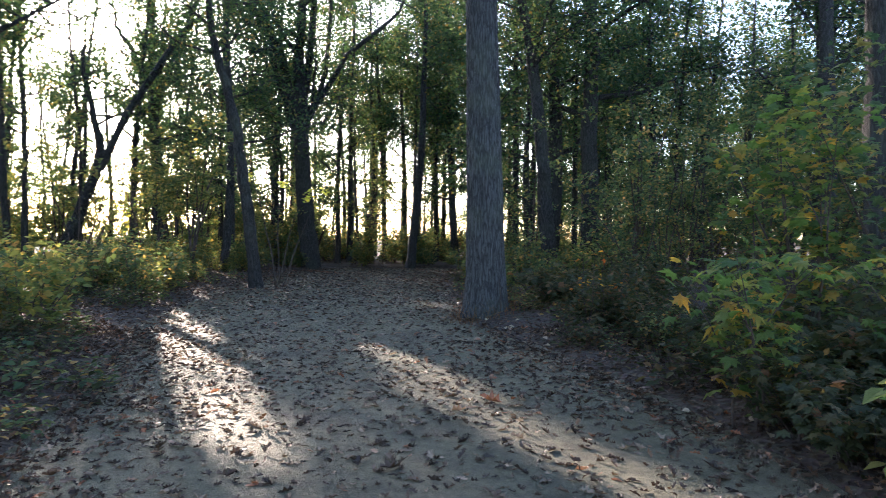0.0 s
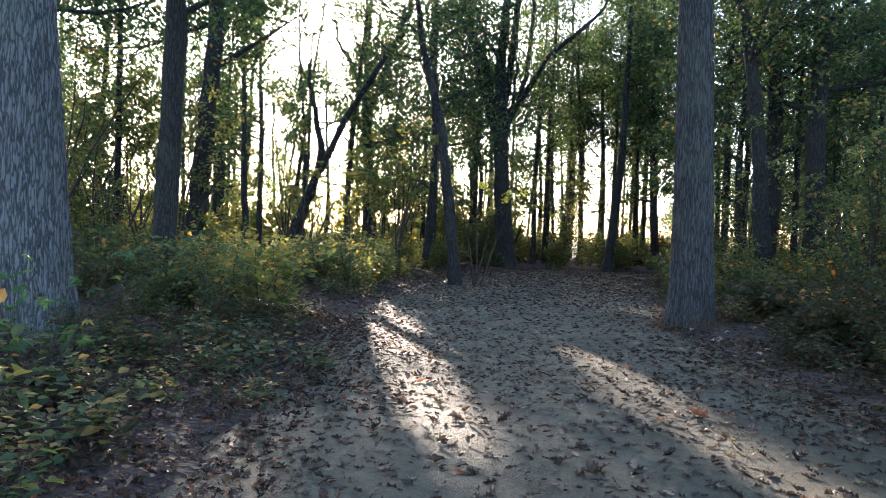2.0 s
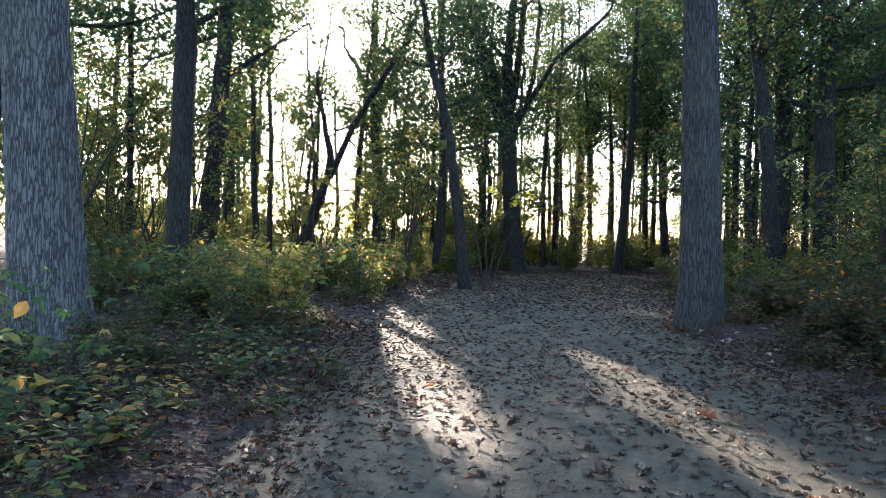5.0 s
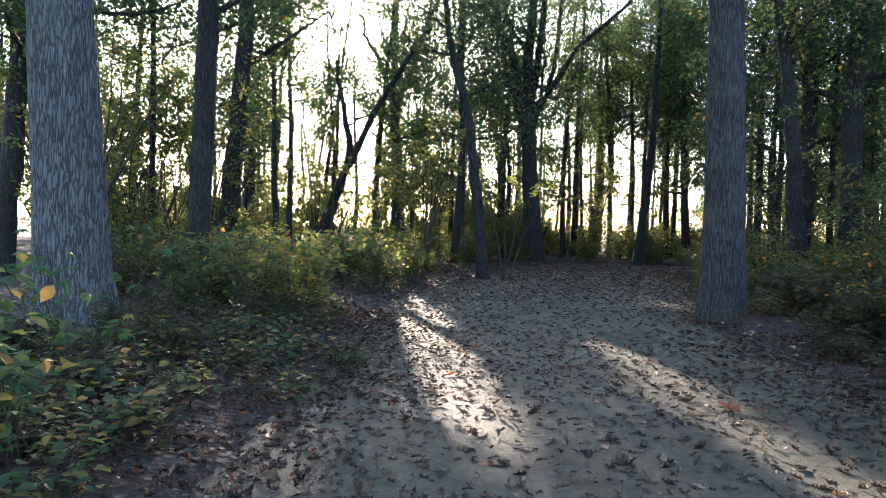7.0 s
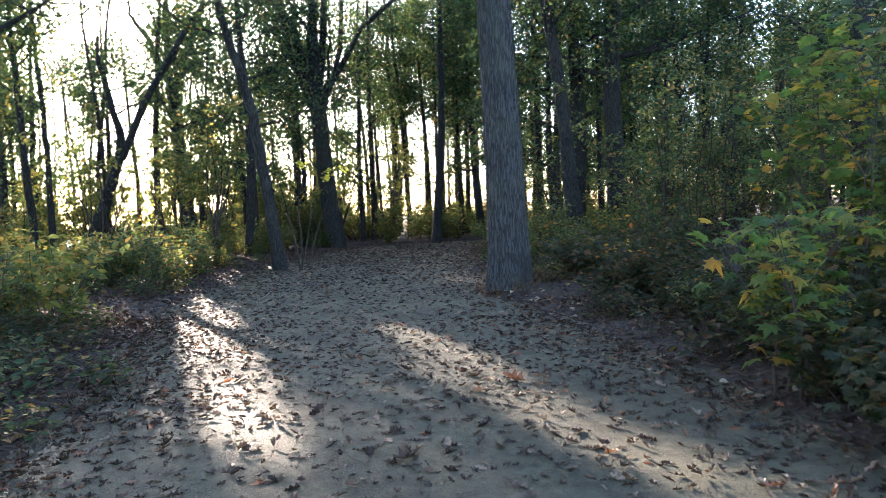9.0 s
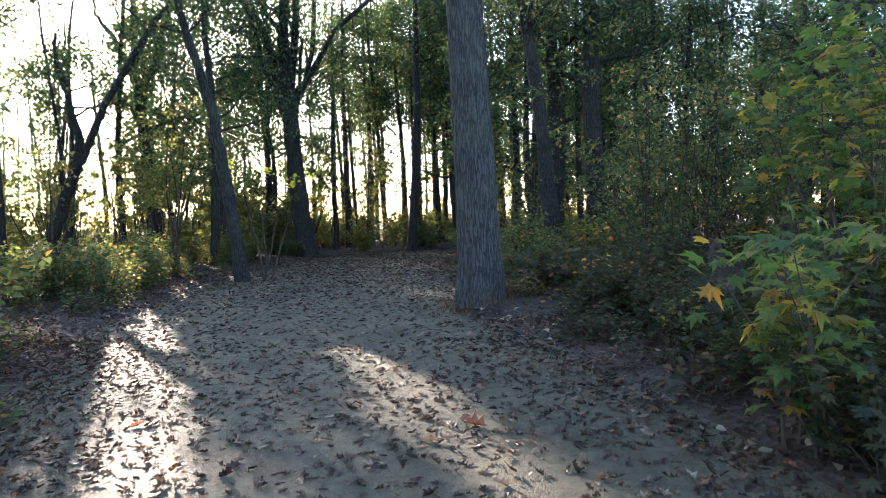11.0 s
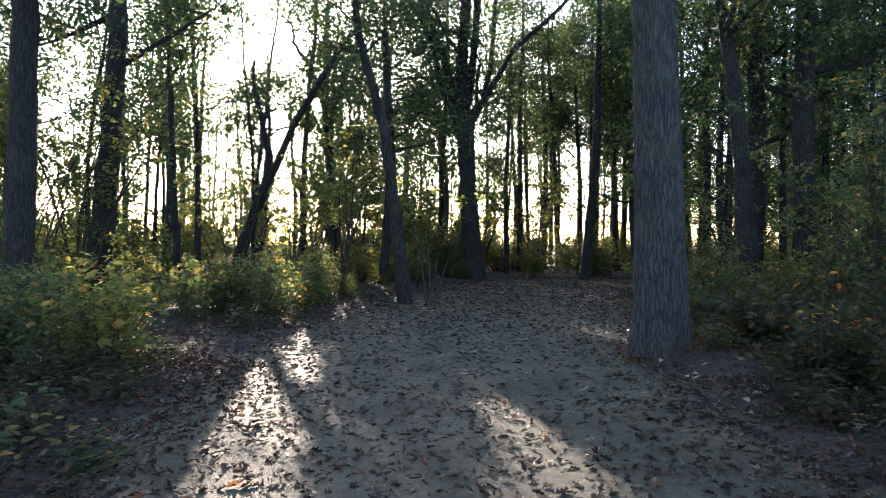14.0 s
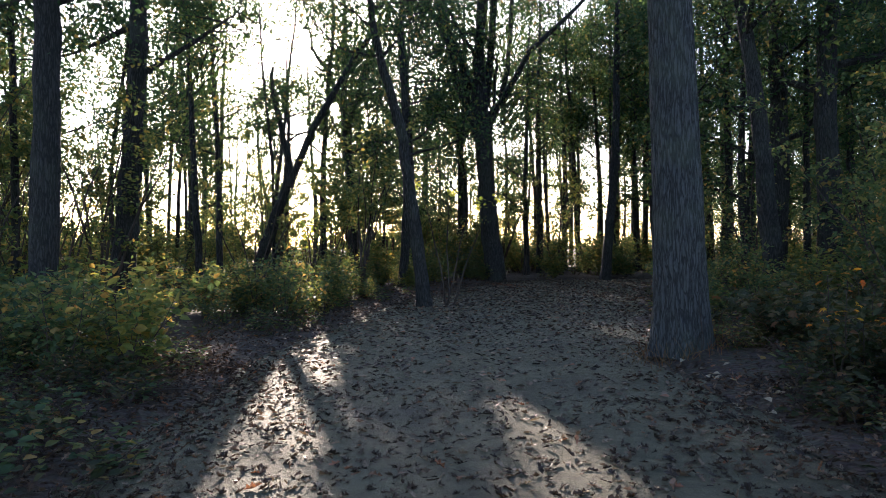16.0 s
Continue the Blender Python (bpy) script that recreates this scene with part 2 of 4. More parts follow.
def leaf_shape(kind):
    """One leaf, 1 long, lying in x-y with its stalk at the origin: places and triangles."""
    if kind == "diamond":
        v = [(0, 0, 0), (-0.36, 0.5, 0.10), (0, 1, -0.05), (0.36, 0.45, 0.10)]
        return np.array(v), np.array([(0, 2, 1), (0, 3, 2)])
    if kind == "fleck":
        v = [(0, 0, 0), (0.42, 0.5, 0.06), (-0.32, 1, -0.05)]
        return np.array(v), np.array([(0, 1, 2)])
    if kind == "ovate":
        v = [(0, 0, 0), (0.27, 0.28, 0.06), (0.30, 0.55, 0.06), (0, 1, -0.10), (-0.30, 0.55, 0.06), (-0.27, 0.28, 0.06)]
        return np.array(v), np.array([(0, 1, 2), (0, 2, 3), (0, 3, 4), (0, 4, 5)])
    elif kind == "maple":
        half = [(0.28, -0.08, 0.02), (0.24, 0.10, 0.0), (0.56, 0.32, -0.08), (0.31, 0.40, 0.03), (0.36, 0.66, -0.04), (0.15, 0.62, 0.04)]
        v = [(0, 0, 0)] + half + [(0, 1, -0.12)] + [(-x, y, z) for x, y, z in reversed(half)] + [(0, 0.34, 0.06)]
    else:                                       # lobed oak leaf, curled up as it dries
        v = [(0, 0, 0), (0.10, 0.16, 0.05), (0.26, 0.24, 0.20), (0.13, 0.38, 0.07), (0.36, 0.56, 0.26), (0.15, 0.66, 0.08), (0.22, 0.84, 0.16),
             (0, 1, 0.12), (-0.22, 0.82, 0.14), (-0.15, 0.64, 0.06), (-0.36, 0.52, 0.22), (-0.13, 0.36, 0.05), (-0.26, 0.22, 0.16), (-0.10, 0.15, 0.04), (0, 0.5, 0)]
    v = np.array(v)
    n = len(v) - 1
    return v, np.array([(n, i, (i + 1) % n) for i in range(n)])


def turns(rng, n, tilt, heading=None):
    """n turns: a free heading, and a lean out of the level of about tilt radians."""
    yaw = rng.uniform(0, 2 * np.pi, n) if heading is None else heading
    ax, ay = rng.normal(0, tilt, n), rng.normal(0, tilt, n)
    cz, sz, cx, sx, cy, sy = np.cos(yaw), np.sin(yaw), np.cos(ax), np.sin(ax), np.cos(ay), np.sin(ay)
    zero, one = np.zeros(n), np.ones(n)
    rz = np.stack([cz, -sz, zero, sz, cz, zero, zero, zero, one], -1).reshape(n, 3, 3)
    rx = np.stack([one, zero, zero, zero, cx, -sx, zero, sx, cx], -1).reshape(n, 3, 3)
    ry = np.stack([cy, zero, sy, zero, one, zero, -sy, zero, cy], -1).reshape(n, 3, 3)
    return rz @ rx @ ry


def leaves(places, sizes, turn, kind, slim=None):
    v, f = leaf_shape(kind)
    n = len(places)
    v = np.repeat(v[None], n, 0)
    if slim is not None:                             # dry leaves: each one narrowed and crumpled its own way
        crumple = np.random.default_rng(n)
        v = v * np.stack([slim, np.ones(n), crumple.uniform(0.3, 1.4, n)], -1)[:, None] + crumple.normal(0, 0.045, v.shape)
    out = np.einsum("nij,nkj->nki", turn, v) * np.asarray(sizes)[:, None, None] + np.asarray(places)[:, None]
    faces = f[None] + (np.arange(n) * v.shape[1])[:, None, None]
    return out.reshape(-1, 3), faces.reshape(-1, 3)


# ---------------------------------------------------------------- the lie of the land
def left_edge(y):
    return np.interp(y, [-30, 0, 3, 5, 11, 20, 27, 31, 33], [-1.8, -2.2, -2.4, -2.9, -4.6, -5.5, -5.2, -3.5, 3.0])


def right_edge(y):
    return np.interp(y, [-30, 0, 5, 7, 11, 15, 22, 27, 30, 33], [2.8, 2.6, 2.12, 1.80, 0.90, 0.66, 0.58, 0.6, 2.0, 6.0])


def soft_noise(x, y, s, seed=0.0):
    return noise.noise((x * s + seed, y * s - seed, seed * 1.7))


def beside(x, y):
    """Metres outside the path (negative: on it)."""
    return max(left_edge(y) - x, x - right_edge(y), y - 32.5)


def land(x, y):
    """Height of the soil."""
    b = beside(x, y) + 0.35 * soft_noise(x, y, 0.8) + 0.22 * soft_noise(x, y, 2.4, 1.0)
    rise = 0.10 * min(1.0, max(0.0, (b + 0.1) / 1.2)) - 0.09 * min(1.0, max(0.0, (0.25 - b) / 0.5))
    far = max(0.0, math.hypot(x, y) - 45)
    mound = 0.15 * math.exp(-((x - 1.35) ** 2 + (y - 11.5) ** 2) / 1.1)
    return rise + mound + 0.03 * soft_noise(x, y, 1.1, 3.0) + 0.10 * soft_noise(x, y, 0.15, 7.0) * min(1, max(0, b) / 3) - min(0.012 * far, 1.2)


def path_height(x, y):
    return 0.012 * soft_noise(x, y, 2.3, 5.0) + 0.015 * soft_noise(x, y, 0.6, 9.0)


def grid_mesh(name, xs, ys, height, material):
    v = np.array([(x, y, height(x, y)) for y in ys for x in xs])
    nx, ny = len(xs), len(ys)
    i, j = np.meshgrid(np.arange(nx - 1), np.arange(ny - 1))
    a = (j * nx + i).ravel()
    return mesh_of(name, v, np.stack([a, a + 1, a + nx + 1, a + nx], -1), material, True)


xs = np.concatenate([-np.geomspace(900, 13, 22), np.arange(-12, 12.01, 0.2), np.geomspace(13, 900, 22)])
ys = np.concatenate([-np.geomspace(900, 6, 24), np.arange(-5, 34.01, 0.25), np.geomspace(35, 900, 26)])
ground = new("ground", grid_mesh("ground", xs, ys, land, SOIL))
tagged(ground, "dark brown woodland soil under fallen leaves", "ground", kind="structure")

rows_y = np.arange(-16, 33.01, 0.2)
across = np.linspace(-0.10, 1.10, 44)
pv = []
for y in rows_y:
    l, r = left_edge(y), right_edge(y)
    for s in across:
        x = l + (r - l) * s
        pv.append((x, y, path_height(x, y) - 0.10 * max(0.0, abs(s - 0.5) - 0.52) / 0.08))
i, j = np.meshgrid(np.arange(len(across) - 1), np.arange(len(rows_y) - 1))
a = (j * len(across) + i).ravel()
path = new("path", mesh_of("path", pv, np.stack([a, a + 1, a + len(across) + 1, a + len(across)], -1), SAND, True))
tagged(path, "pale trodden sand path strewn with brown oak leaves", "path", kind="structure")

# ---------------------------------------------------------------- gaps in the canopy, along the sun's way
def along_sun(p):
    """Where the shadow of places p falls on the ground: metres across and along the sun's way."""
    q = np.asarray(p)
    g = q[:, :2] - np.outer(q[:, 2] / TO_SUN.z, (TO_SUN.x, TO_SUN.y))
    c, s = math.cos(SUN_AZ), math.sin(SUN_AZ)
    return g[:, 0] * c + g[:, 1] * s, -g[:, 0] * s + g[:, 1] * c


def sun_lane(p):
    """True where two long gaps let the sun down to the path."""
    u, v = along_sun(p)
    w = 0.07 * np.sin(v * 1.9) + 0.05 * np.sin(v * 4.3 + 1)
    one = (u > np.interp(v, [3.8, 6, 7.5, 9, 11], [0.36, 0.31, 0.40, 0.56, 0.9]) + w) & (u < np.interp(v, [3.8, 4.6, 6, 7.5, 11], [0.78, 1.06, 1.34, 1.52, 1.55]) + w) & (v > 3.7) & (v < 11.4)
    two = (u > np.interp(v, [2.5, 4.5, 6, 8.2], [2.36, 2.44, 2.62, 2.95]) + w) & (u < np.interp(v, [2.5, 4.5, 6, 8.2], [2.92, 3.16, 3.34, 3.46]) - w) & (v > 2.0) & (v < 8.2)
    return one | two


def dapple(u, v):
    """The broken light between the lanes: uneven gaps, each open all along the sun's way."""
    return np.sin(1.9 * u + 0.8 * np.sin(0.45 * v)) + np.sin(3.3 * u - 0.41 * v + 1.3) + np.sin(0.83 * v + 1.1 * u) > -1.15


def open_to_sun(p, rng):
    """True for leaves that the canopy's gaps leave out."""
    u, v = along_sun(p)
    three = (((u > -2.8) & (u < 1.64) & (v > 9.4)) | ((u > 1) & (u < 3.2) & (v > 15.5))) & (v < 22.0) & dapple(u, v) & (rng.random(len(u)) < 0.97)
    wide = (((u - 0.3) / 1.9) ** 2 + ((v + 5.5) / 5.5) ** 2 < 1) & (rng.random(len(u)) < 0.85)
    thin = (u > 2) & (u < 4) & (v < 9) & (rng.random(len(u)) < 0.10)
    return (sun_lane(p) & ~thin) | three | wide


# ---------------------------------------------------------------- trees
def limb_line(rng, start, direction, length, n=7, rise=0.25, crook=0.16):
    pts, d = [np.array(start, float)], np.array(direction, float)
    for _ in range(n):
        d = d + rng.normal(0, crook, 3) + (0, 0, rise / n)
        d /= np.linalg.norm(d)
        pts.append(pts[-1] + d * length / n)
    return np.array(pts)


def bark_relief(points, radius, sides, depth, seed):
    """Furrows: ridges that run up the trunk and meet and part."""
    out = np.zeros((len(points), sides))
    for i, p in enumerate(points):
        for j in range(sides):
            th = 2 * math.pi * j / sides
            x, y = math.cos(th) * radius, math.sin(th) * radius
            w = noise.noise((x * 3 + seed, y * 3, p[2] * 1.2)) * 0.5
            a = noise.noise((x * 17 + w + seed, y * 17, p[2] * 2.2))
            b = noise.noise((x * 34 + seed, y * 34, p[2] * 7))
            out[i, j] = depth * (min(1.0, abs(a) * 3.2) - 0.6 + 0.25 * b)
    return out


def tree(name, label, line, r, height, seed, crown_from=4.0, crown_r=3.0, leaf_n=6000, leaf_size=0.15, limbs=9, forks=(),
         bark=None, foliage=None, fine=False, group="woodland trees", leaf="fleck"):
    """A tree: line is the trunk's course up to where it was seen, carried on to the height; forks are limbs with a known course."""
    rng = np.random.default_rng(seed)
    bark, foliage = bark or BARK_DARK, foliage or CANOPY
    if fine:
        leaf = "diamond"
    else:
        leaf_n, leaf_size = int(leaf_n * 1.68), leaf_size * (0.82 if leaf == "fleck" else 0.68)
    base = np.array((*line[0][:2], 0.0))
    base[2] = land(base[0], base[1]) - 0.06
    root = new(name)
    root.location = base
    tagged(root, label, "tree", group)
    pts = [np.array(p, float) - base for p in line]
    pts[0] = np.zeros(3)
    top = pts[-1]
    if top[2] < height:
        d = (pts[-1] - pts[-2]) / max(0.1, np.linalg.norm(pts[-1] - pts[-2]))
        k = max(2, int((height - top[2]) / 2))
        for i in range(1, k + 1):
            z = top[2] + (height - top[2]) * i / k
            pts.append(np.array((top[0] + d[0] * (z - top[2]) * 0.5 + rng.normal(0, 0.14), top[1] + d[1] * (z - top[2]) * 0.5 + rng.normal(0, 0.14), z)))
    pts = np.array(pts)
    zs = pts[:, 2]
    m = 150 if fine else 26
    zz = height * np.linspace(0, 1, m) ** (1.35 if fine else 1.0)
    course = np.stack([np.interp(zz, zs, pts[:, 0]), np.interp(zz, zs, pts[:, 1]), zz], -1)
    kern = np.ones(5) / 5
    if not fine:
        for c in (0, 1):
            course[2:-2, c] = np.convolve(course[:, c], kern, "valid")
            course[1:-1, c] += rng.normal(0, r * 0.07, m - 2)
    radii = r * (1 - 0.80 * (zz / height) ** 1.15) + (0.22 if fine else 0.26) * r * np.exp(-zz / (0.9 * r + 0.12))
    sides = 84 if fine else 12
    if fine:
        wob = bark_relief(course, r, sides, 0.024, seed)
        th = np.arange(sides) * 2 * np.pi / sides
        flare = 0.05 * np.exp(-zz / 0.45)[:, None] * np.cos(5 * th + seed)[None]
        wob = wob + flare
    else:
        th = np.arange(sides) * 2 * np.pi / sides
        wob = r * 0.05 * rng.normal(0, 1, (m, sides)) + r * 0.10 * np.exp(-zz / 0.4)[:, None] * np.cos(4 * th + seed)[None]
    stem = part("trunk", mesh_of("trunk", *tube(course, radii, sides, wob), bark, True), root, "grey furrowed trunk" if fine else "")
    if fine:                                         # thin dead shoots at the foot
        for k in range(7):
            a = rng.uniform(-2.2, 0.4)
            p0 = (course[0][0] + math.cos(a) * r * 1.12, course[0][1] + math.sin(a) * r * 1.12, 0.05)
            sh = limb_line(rng, p0, (math.cos(a) * 0.35, math.sin(a) * 0.35, 1), rng.uniform(0.35, 0.95), 6, 0.3, 0.14)
            part("shoot", mesh_of("shoot", *tube(sh, np.linspace(0.006, 0.002, 7), 5), TWIG, True), stem, "thin dead brown shoot")
    ends, twigs = [], []
    def spread(p, rr):
        for q, s in ((p[-1], 1.0), (p[-2], 0.95), (p[-3], 0.85), (p[len(p) // 2], 0.7), (p[len(p) // 3], 0.6)):
            for _ in range(3):
                dv = rng.normal(0, 1, 3) * (1, 1, 0.6)
                tw = limb_line(rng, q, dv / np.linalg.norm(dv), rng.uniform(0.7, 1.5) * s * crown_r / 3, 2, 0.15, 0.25)
                if not sun_lane(tw[1:2] + base)[0]:
                    twigs.append(tube(tw, np.linspace(max(0.012, rr * 0.3), 0.006, len(tw)), 3))
                ends.extend((tw[-1], (tw[-1] + tw[1]) / 2, tw[1]))
    def limb(p, r0):
        part("limb", mesh_of("limb", *tube(p, np.linspace(r0, max(0.012, r0 * 0.25), len(p)), 5), bark, True), root)
        spread(p, r0)
    for f in forks:
        p = np.array([np.array(q, float) - base for q in f[0]])
        d = p[-1] - p[-2]
        p = np.concatenate([p, limb_line(rng, p[-1], d / np.linalg.norm(d), f[2], 5)[1:]])
        s = np.linspace(0, len(p) - 1, 12)
        p = np.stack([np.interp(s, np.arange(len(p)), p[:, c]) for c in range(3)], -1)
        p[1:] += rng.normal(0, 0.06, (11, 3))
        limb(p, f[1])
    for i in range(limbs):
        z = crown_from + (height * 0.94 - crown_from) * (i + rng.random()) / limbs
        s = np.array((np.interp(z, zz, course[:, 0]), np.interp(z, zz, course[:, 1]), z))
        az = rng.uniform(0, 2 * np.pi)
        up = rng.uniform(0.15, 0.75)
        ln = crown_r * rng.uniform(0.6, 1.15) * (1.1 - 0.55 * (z - crown_from) / max(1, height - crown_from))
        limb(limb_line(rng, s, (math.cos(az), math.sin(az), up), ln), max(0.02, np.interp(z, zz, radii) * 0.42))
    tagged(part("branchwork", mesh_of("branchwork", *joined(twigs), bark, True), root), kind="stuff")
    ends = np.array(ends)
    loose = np.where(rng.random(leaf_n) < 0.4, 0.62, 0.27)[:, None] * crown_r / 3
    pl = ends[rng.integers(0, len(ends), leaf_n)] + rng.normal(0, 1, (leaf_n, 3)) * (1, 1, 0.75) * loose
    pl = pl[~open_to_sun(pl + base, rng)]
    n = len(pl)
    part("crown", mesh_of("crown", *leaves(pl, rng.uniform(0.7, 1.3, n) * leaf_size, turns(rng, n, 0.75), leaf), foliage), root, "green autumn leaves")
    return root


tree("oak_tree", "large grey oak with furrowed bark beside the path", [(1.06, 11.40, 0), (1.03, 11.40, 2), (0.93, 11.41, 5.5)], 0.335, 16, 11,
     7.5, 4.5, 9000, 0.15, 12, bark=BARK_OAK, fine=True)
tree("oak_tree", "large grey oak with furrowed bark behind low bushes", [(-7.25, 6.58, 0), (-7.29, 6.54, 1.46), (-7.40, 6.43, 4.3)], 0.45, 16, 12,
     7.0, 4.0, 8000, 0.15, 12, bark=BARK_GREY, fine=True)
tree("oak_tree", "tall dark oak with a straight trunk", [(-8.3, 10.42, 0), (-8.26, 10.45, 1.23), (-8.15, 10.53, 5.8)], 0.225, 15, 13, 5.0, 3.2, 8500, leaf="diamond")
tree("oak_tree", "tall dark oak leaning a little", [(-11.1, 15.4, 0), (-11.03, 15.47, 1.6), (-10.66, 15.72, 7.7)], 0.28, 16, 14, 4.6, 3.4, 10000, leaf="diamond")
tree("forked_tree", "dark leaning tree forked into two crooked stems", [(-13.45, 25.2, 0), (-13.1, 25.48, 1.6), (-12.18, 25.92, 4.4), (-12.61, 25.72, 6.85)], 0.25, 8.5, 15, 5.0, 2.8, 1500, 0.14, 5,
     forks=[([(-12.25, 25.85, 3.9), (-10.90, 26.4, 7.2), (-9.5, 26.95, 9.4)], 0.15, 2.5)])
tree("oak_tree", "dark oak with spreading limbs", [(-13.9, 37.0, 0), (-14.1, 37.0, 1.85), (-14.5, 36.9, 7.1), (-14.55, 36.8, 8.8)], 0.37, 16, 16, 6.5, 3.8, 6500, 0.17, 10,
     forks=[([(-14.55, 36.85, 8.0), (-13.5, 37.0, 10.9), (-12.7, 37.1, 13.4)], 0.17, 2), ([(-14.5, 36.9, 8.4), (-15.7, 36.9, 11.4)], 0.16, 2.5)], leaf="diamond")
tree("slim_tree", "slim grey tree leaning over towards its top", [(-4.6, 18.6, 0), (-4.65, 18.6, 0.57), (-4.91, 18.54, 2.68), (-5.25, 18.45, 5.1), (-5.77, 18.31, 6.55)], 0.18, 11, 17, 6.0, 2.4, 3500, 0.15, 8, leaf="diamond")
tree("oak_tree", "big dark oak that forks into spreading limbs", [(-4.95, 29.64, 0), (-5.29, 29.59, 4.7), (-5.36, 29.58, 6.84)], 0.42, 15, 18, 6.5, 4.0, 12500, 0.17, 10,
     forks=[([(-5.34, 29.58, 6.3), (-6.1, 29.4, 8.4), (-6.85, 29.28, 10.7)], 0.25, 3), ([(-5.3, 29.6, 6.0), (-4.4, 29.75, 7.9), (-3.7, 29.8, 9.3), (-2.4, 29.9, 10.3)], 0.15, 3.0),
            ([(-5.36, 29.58, 6.6), (-5.0, 29.7, 9.0), (-4.75, 29.7, 12.0)], 0.19, 2.5), ([(-5.36, 29.58, 5.4), (-6.0, 29.3, 7.2), (-6.3, 29.0, 9.2), (-7.6, 28.8, 12.0)], 0.15, 2.5),
            ([(-5.32, 29.6, 4.9), (-4.85, 29.5, 6.0), (-4.7, 29.4, 8.2)], 0.08, 2.0), ([(-4.6, 29.75, 7.6), (-4.2, 29.9, 9.4), (-4.1, 30.0, 12.0)], 0.12, 2.0)], leaf="diamond")
tree("slim_tree", "slender dark tree that leans at its foot", [(-0.55, 31.5, 0), (-0.06, 31.52, 4.9), (0.09, 31.52, 11.3)], 0.21, 16, 19, 8.0, 2.6, 6500, 0.17, 8)
tree("oak_tree", "dark oak that bends over above the bushes", [(3.72, 19.1, 0), (3.61, 19.14, 1.5), (3.22, 19.21, 6.15), (2.8, 19.29, 8.1)], 0.23, 14, 20, 5.5, 3.4, 8000, 0.15, 10, leaf="diamond")
tree("oak_tree", "dark straight oak deep in the wood", [(5.3, 20.85, 0), (5.25, 20.85, 1.7), (5.18, 20.87, 8.6)], 0.31, 16, 21, 4.5, 4.0, 9000, 0.15, 12, leaf="diamond")
tree("oak_tree", "dark oak standing back among the trees", [(-12.4, 9.85, 0), (-12.33, 9.93, 1.66), (-12.14, 10.15, 5.7)], 0.23, 14, 22, 3.8, 3.2, 9000, leaf="diamond")
tree("oak_tree", "dark forked oak behind the saplings", [(10.4, 16.7, 0), (10.33, 16.7, 2.9), (10.25, 16.75, 6.2)], 0.27, 13, 23, 4.5, 3.6, 3000, 0.15, 10,
     forks=[([(10.3, 16.7, 3.0), (11.2, 16.8, 5.2)], 0.15, 2.5)], leaf="diamond")
tree("oak_tree", "dark trunk close behind the saplings", [(6.2, 8.69, 0), (6.16, 8.69, 1.67), (6.11, 8.72, 4.7)], 0.21, 13, 24, 4.5, 3.2, 2400, 0.14, 11, leaf="diamond")
THIN = [(-3.75, 35.35, 0.17, 27), (-1.98, 37.48, 0.16, 28), (-0.96, 39.5, 0.16, 29), (0.89, 39.5, 0.17, 30), (1.74, 35.47, 0.17, 31), (-12.3, 20.2, 0.12, 32), (-11.07, 12.56, 0.08, 33),
        (3.69, 26.25, 0.155, 34), (6.15, 26.8, 0.125, 35), (-7.0, 32.8, 0.17, 36), (-13.3, 26.5, 0.08, 37), (8.36, 24.2, 0.15, 38)]
for x, y, r, seed in THIN:
    k = random.Random(seed)
    tree("slim_tree", "slim dark tree with a bare lower trunk", [(x, y, 0), (x + k.uniform(-0.25, 0.15), y, 5), (x + k.uniform(-0.5, 0.2), y, 9)], r, 13 + k.uniform(-2, 2), seed,
         5.5, 2.0, 2600, 0.17, 7)

for i, (x, y) in enumerate([(-1.3, 44), (0.7, 48), (-0.3, 56), (-2.4, 42.5), (2.1, 45), (3.0, 40), (-3.4, 50), (1.3, 41), (-2.9, 39), (2.7, 36)]):
    tree("slim_tree", "tall slim tree with a high crown", [(x, y, 0), (x + 0.1, y, 6), (x - 0.1, y, 11)], 0.11 + 0.006 * i, 17, 320 + i, 6.4, 2.8, 4400, 0.19, 9)

pole = tree("slim_tree", "thin pole-like tree in the thick of the wood", [(-6.6, 38.0, 0), (-6.5, 38.0, 5), (-6.7, 38.0, 10)], 0.085, 15, 350, 7.0, 2.2, 700, 0.17, 8)
rp = random.Random(77)
n = 0
while n < 44:
    az, d = rp.uniform(-40, 34), rp.uniform(33, 60)
    x, y = d * math.sin(radians(az)), d * math.cos(radians(az))
    if beside(x, y) < 1.5 or -3.6 < az < -0.9 or -30 < az < -24:
        continue
    copy_thing(pole, Matrix.Translation((x, y, land(x, y) - 0.06)) @ pose(0, 0, 0, rp.uniform(-4, 4), rp.uniform(-4, 4), rp.uniform(0, 360)) @ Matrix.Scale(rp.uniform(0.8, 1.3), 4))
    n += 1

# woods beyond and around: a few kinds, repeated
kinds = []
for s, (h, r, cf, cr, n) in enumerate([(15, 0.22, 2.6, 3.4, 3700), (13, 0.14, 2.8, 2.5, 2200), (16, 0.28, 3.4, 3.8, 4300), (12, 0.10, 2.2, 2.1, 1700)]):
    k = random.Random(s + 70)
    y0 = -40 - 6 * s
    kinds.append(tree("woodland_tree", "dark tree deeper in the wood", [(14 + s, y0, 0), (14 + s + k.uniform(-0.3, 0.3), y0, 4), (14 + s + k.uniform(-0.5, 0.5), y0 + 0.2, 9)], r, h, 60 + s, cf, cr, n, 0.195, 9))


def in_sunway(x, y):
    c, s = math.cos(SUN_AZ), math.sin(SUN_AZ)
    u, v = x * c + y * s, -x * s + y * c
    return -4.0 < u < 7.6 and v > 0


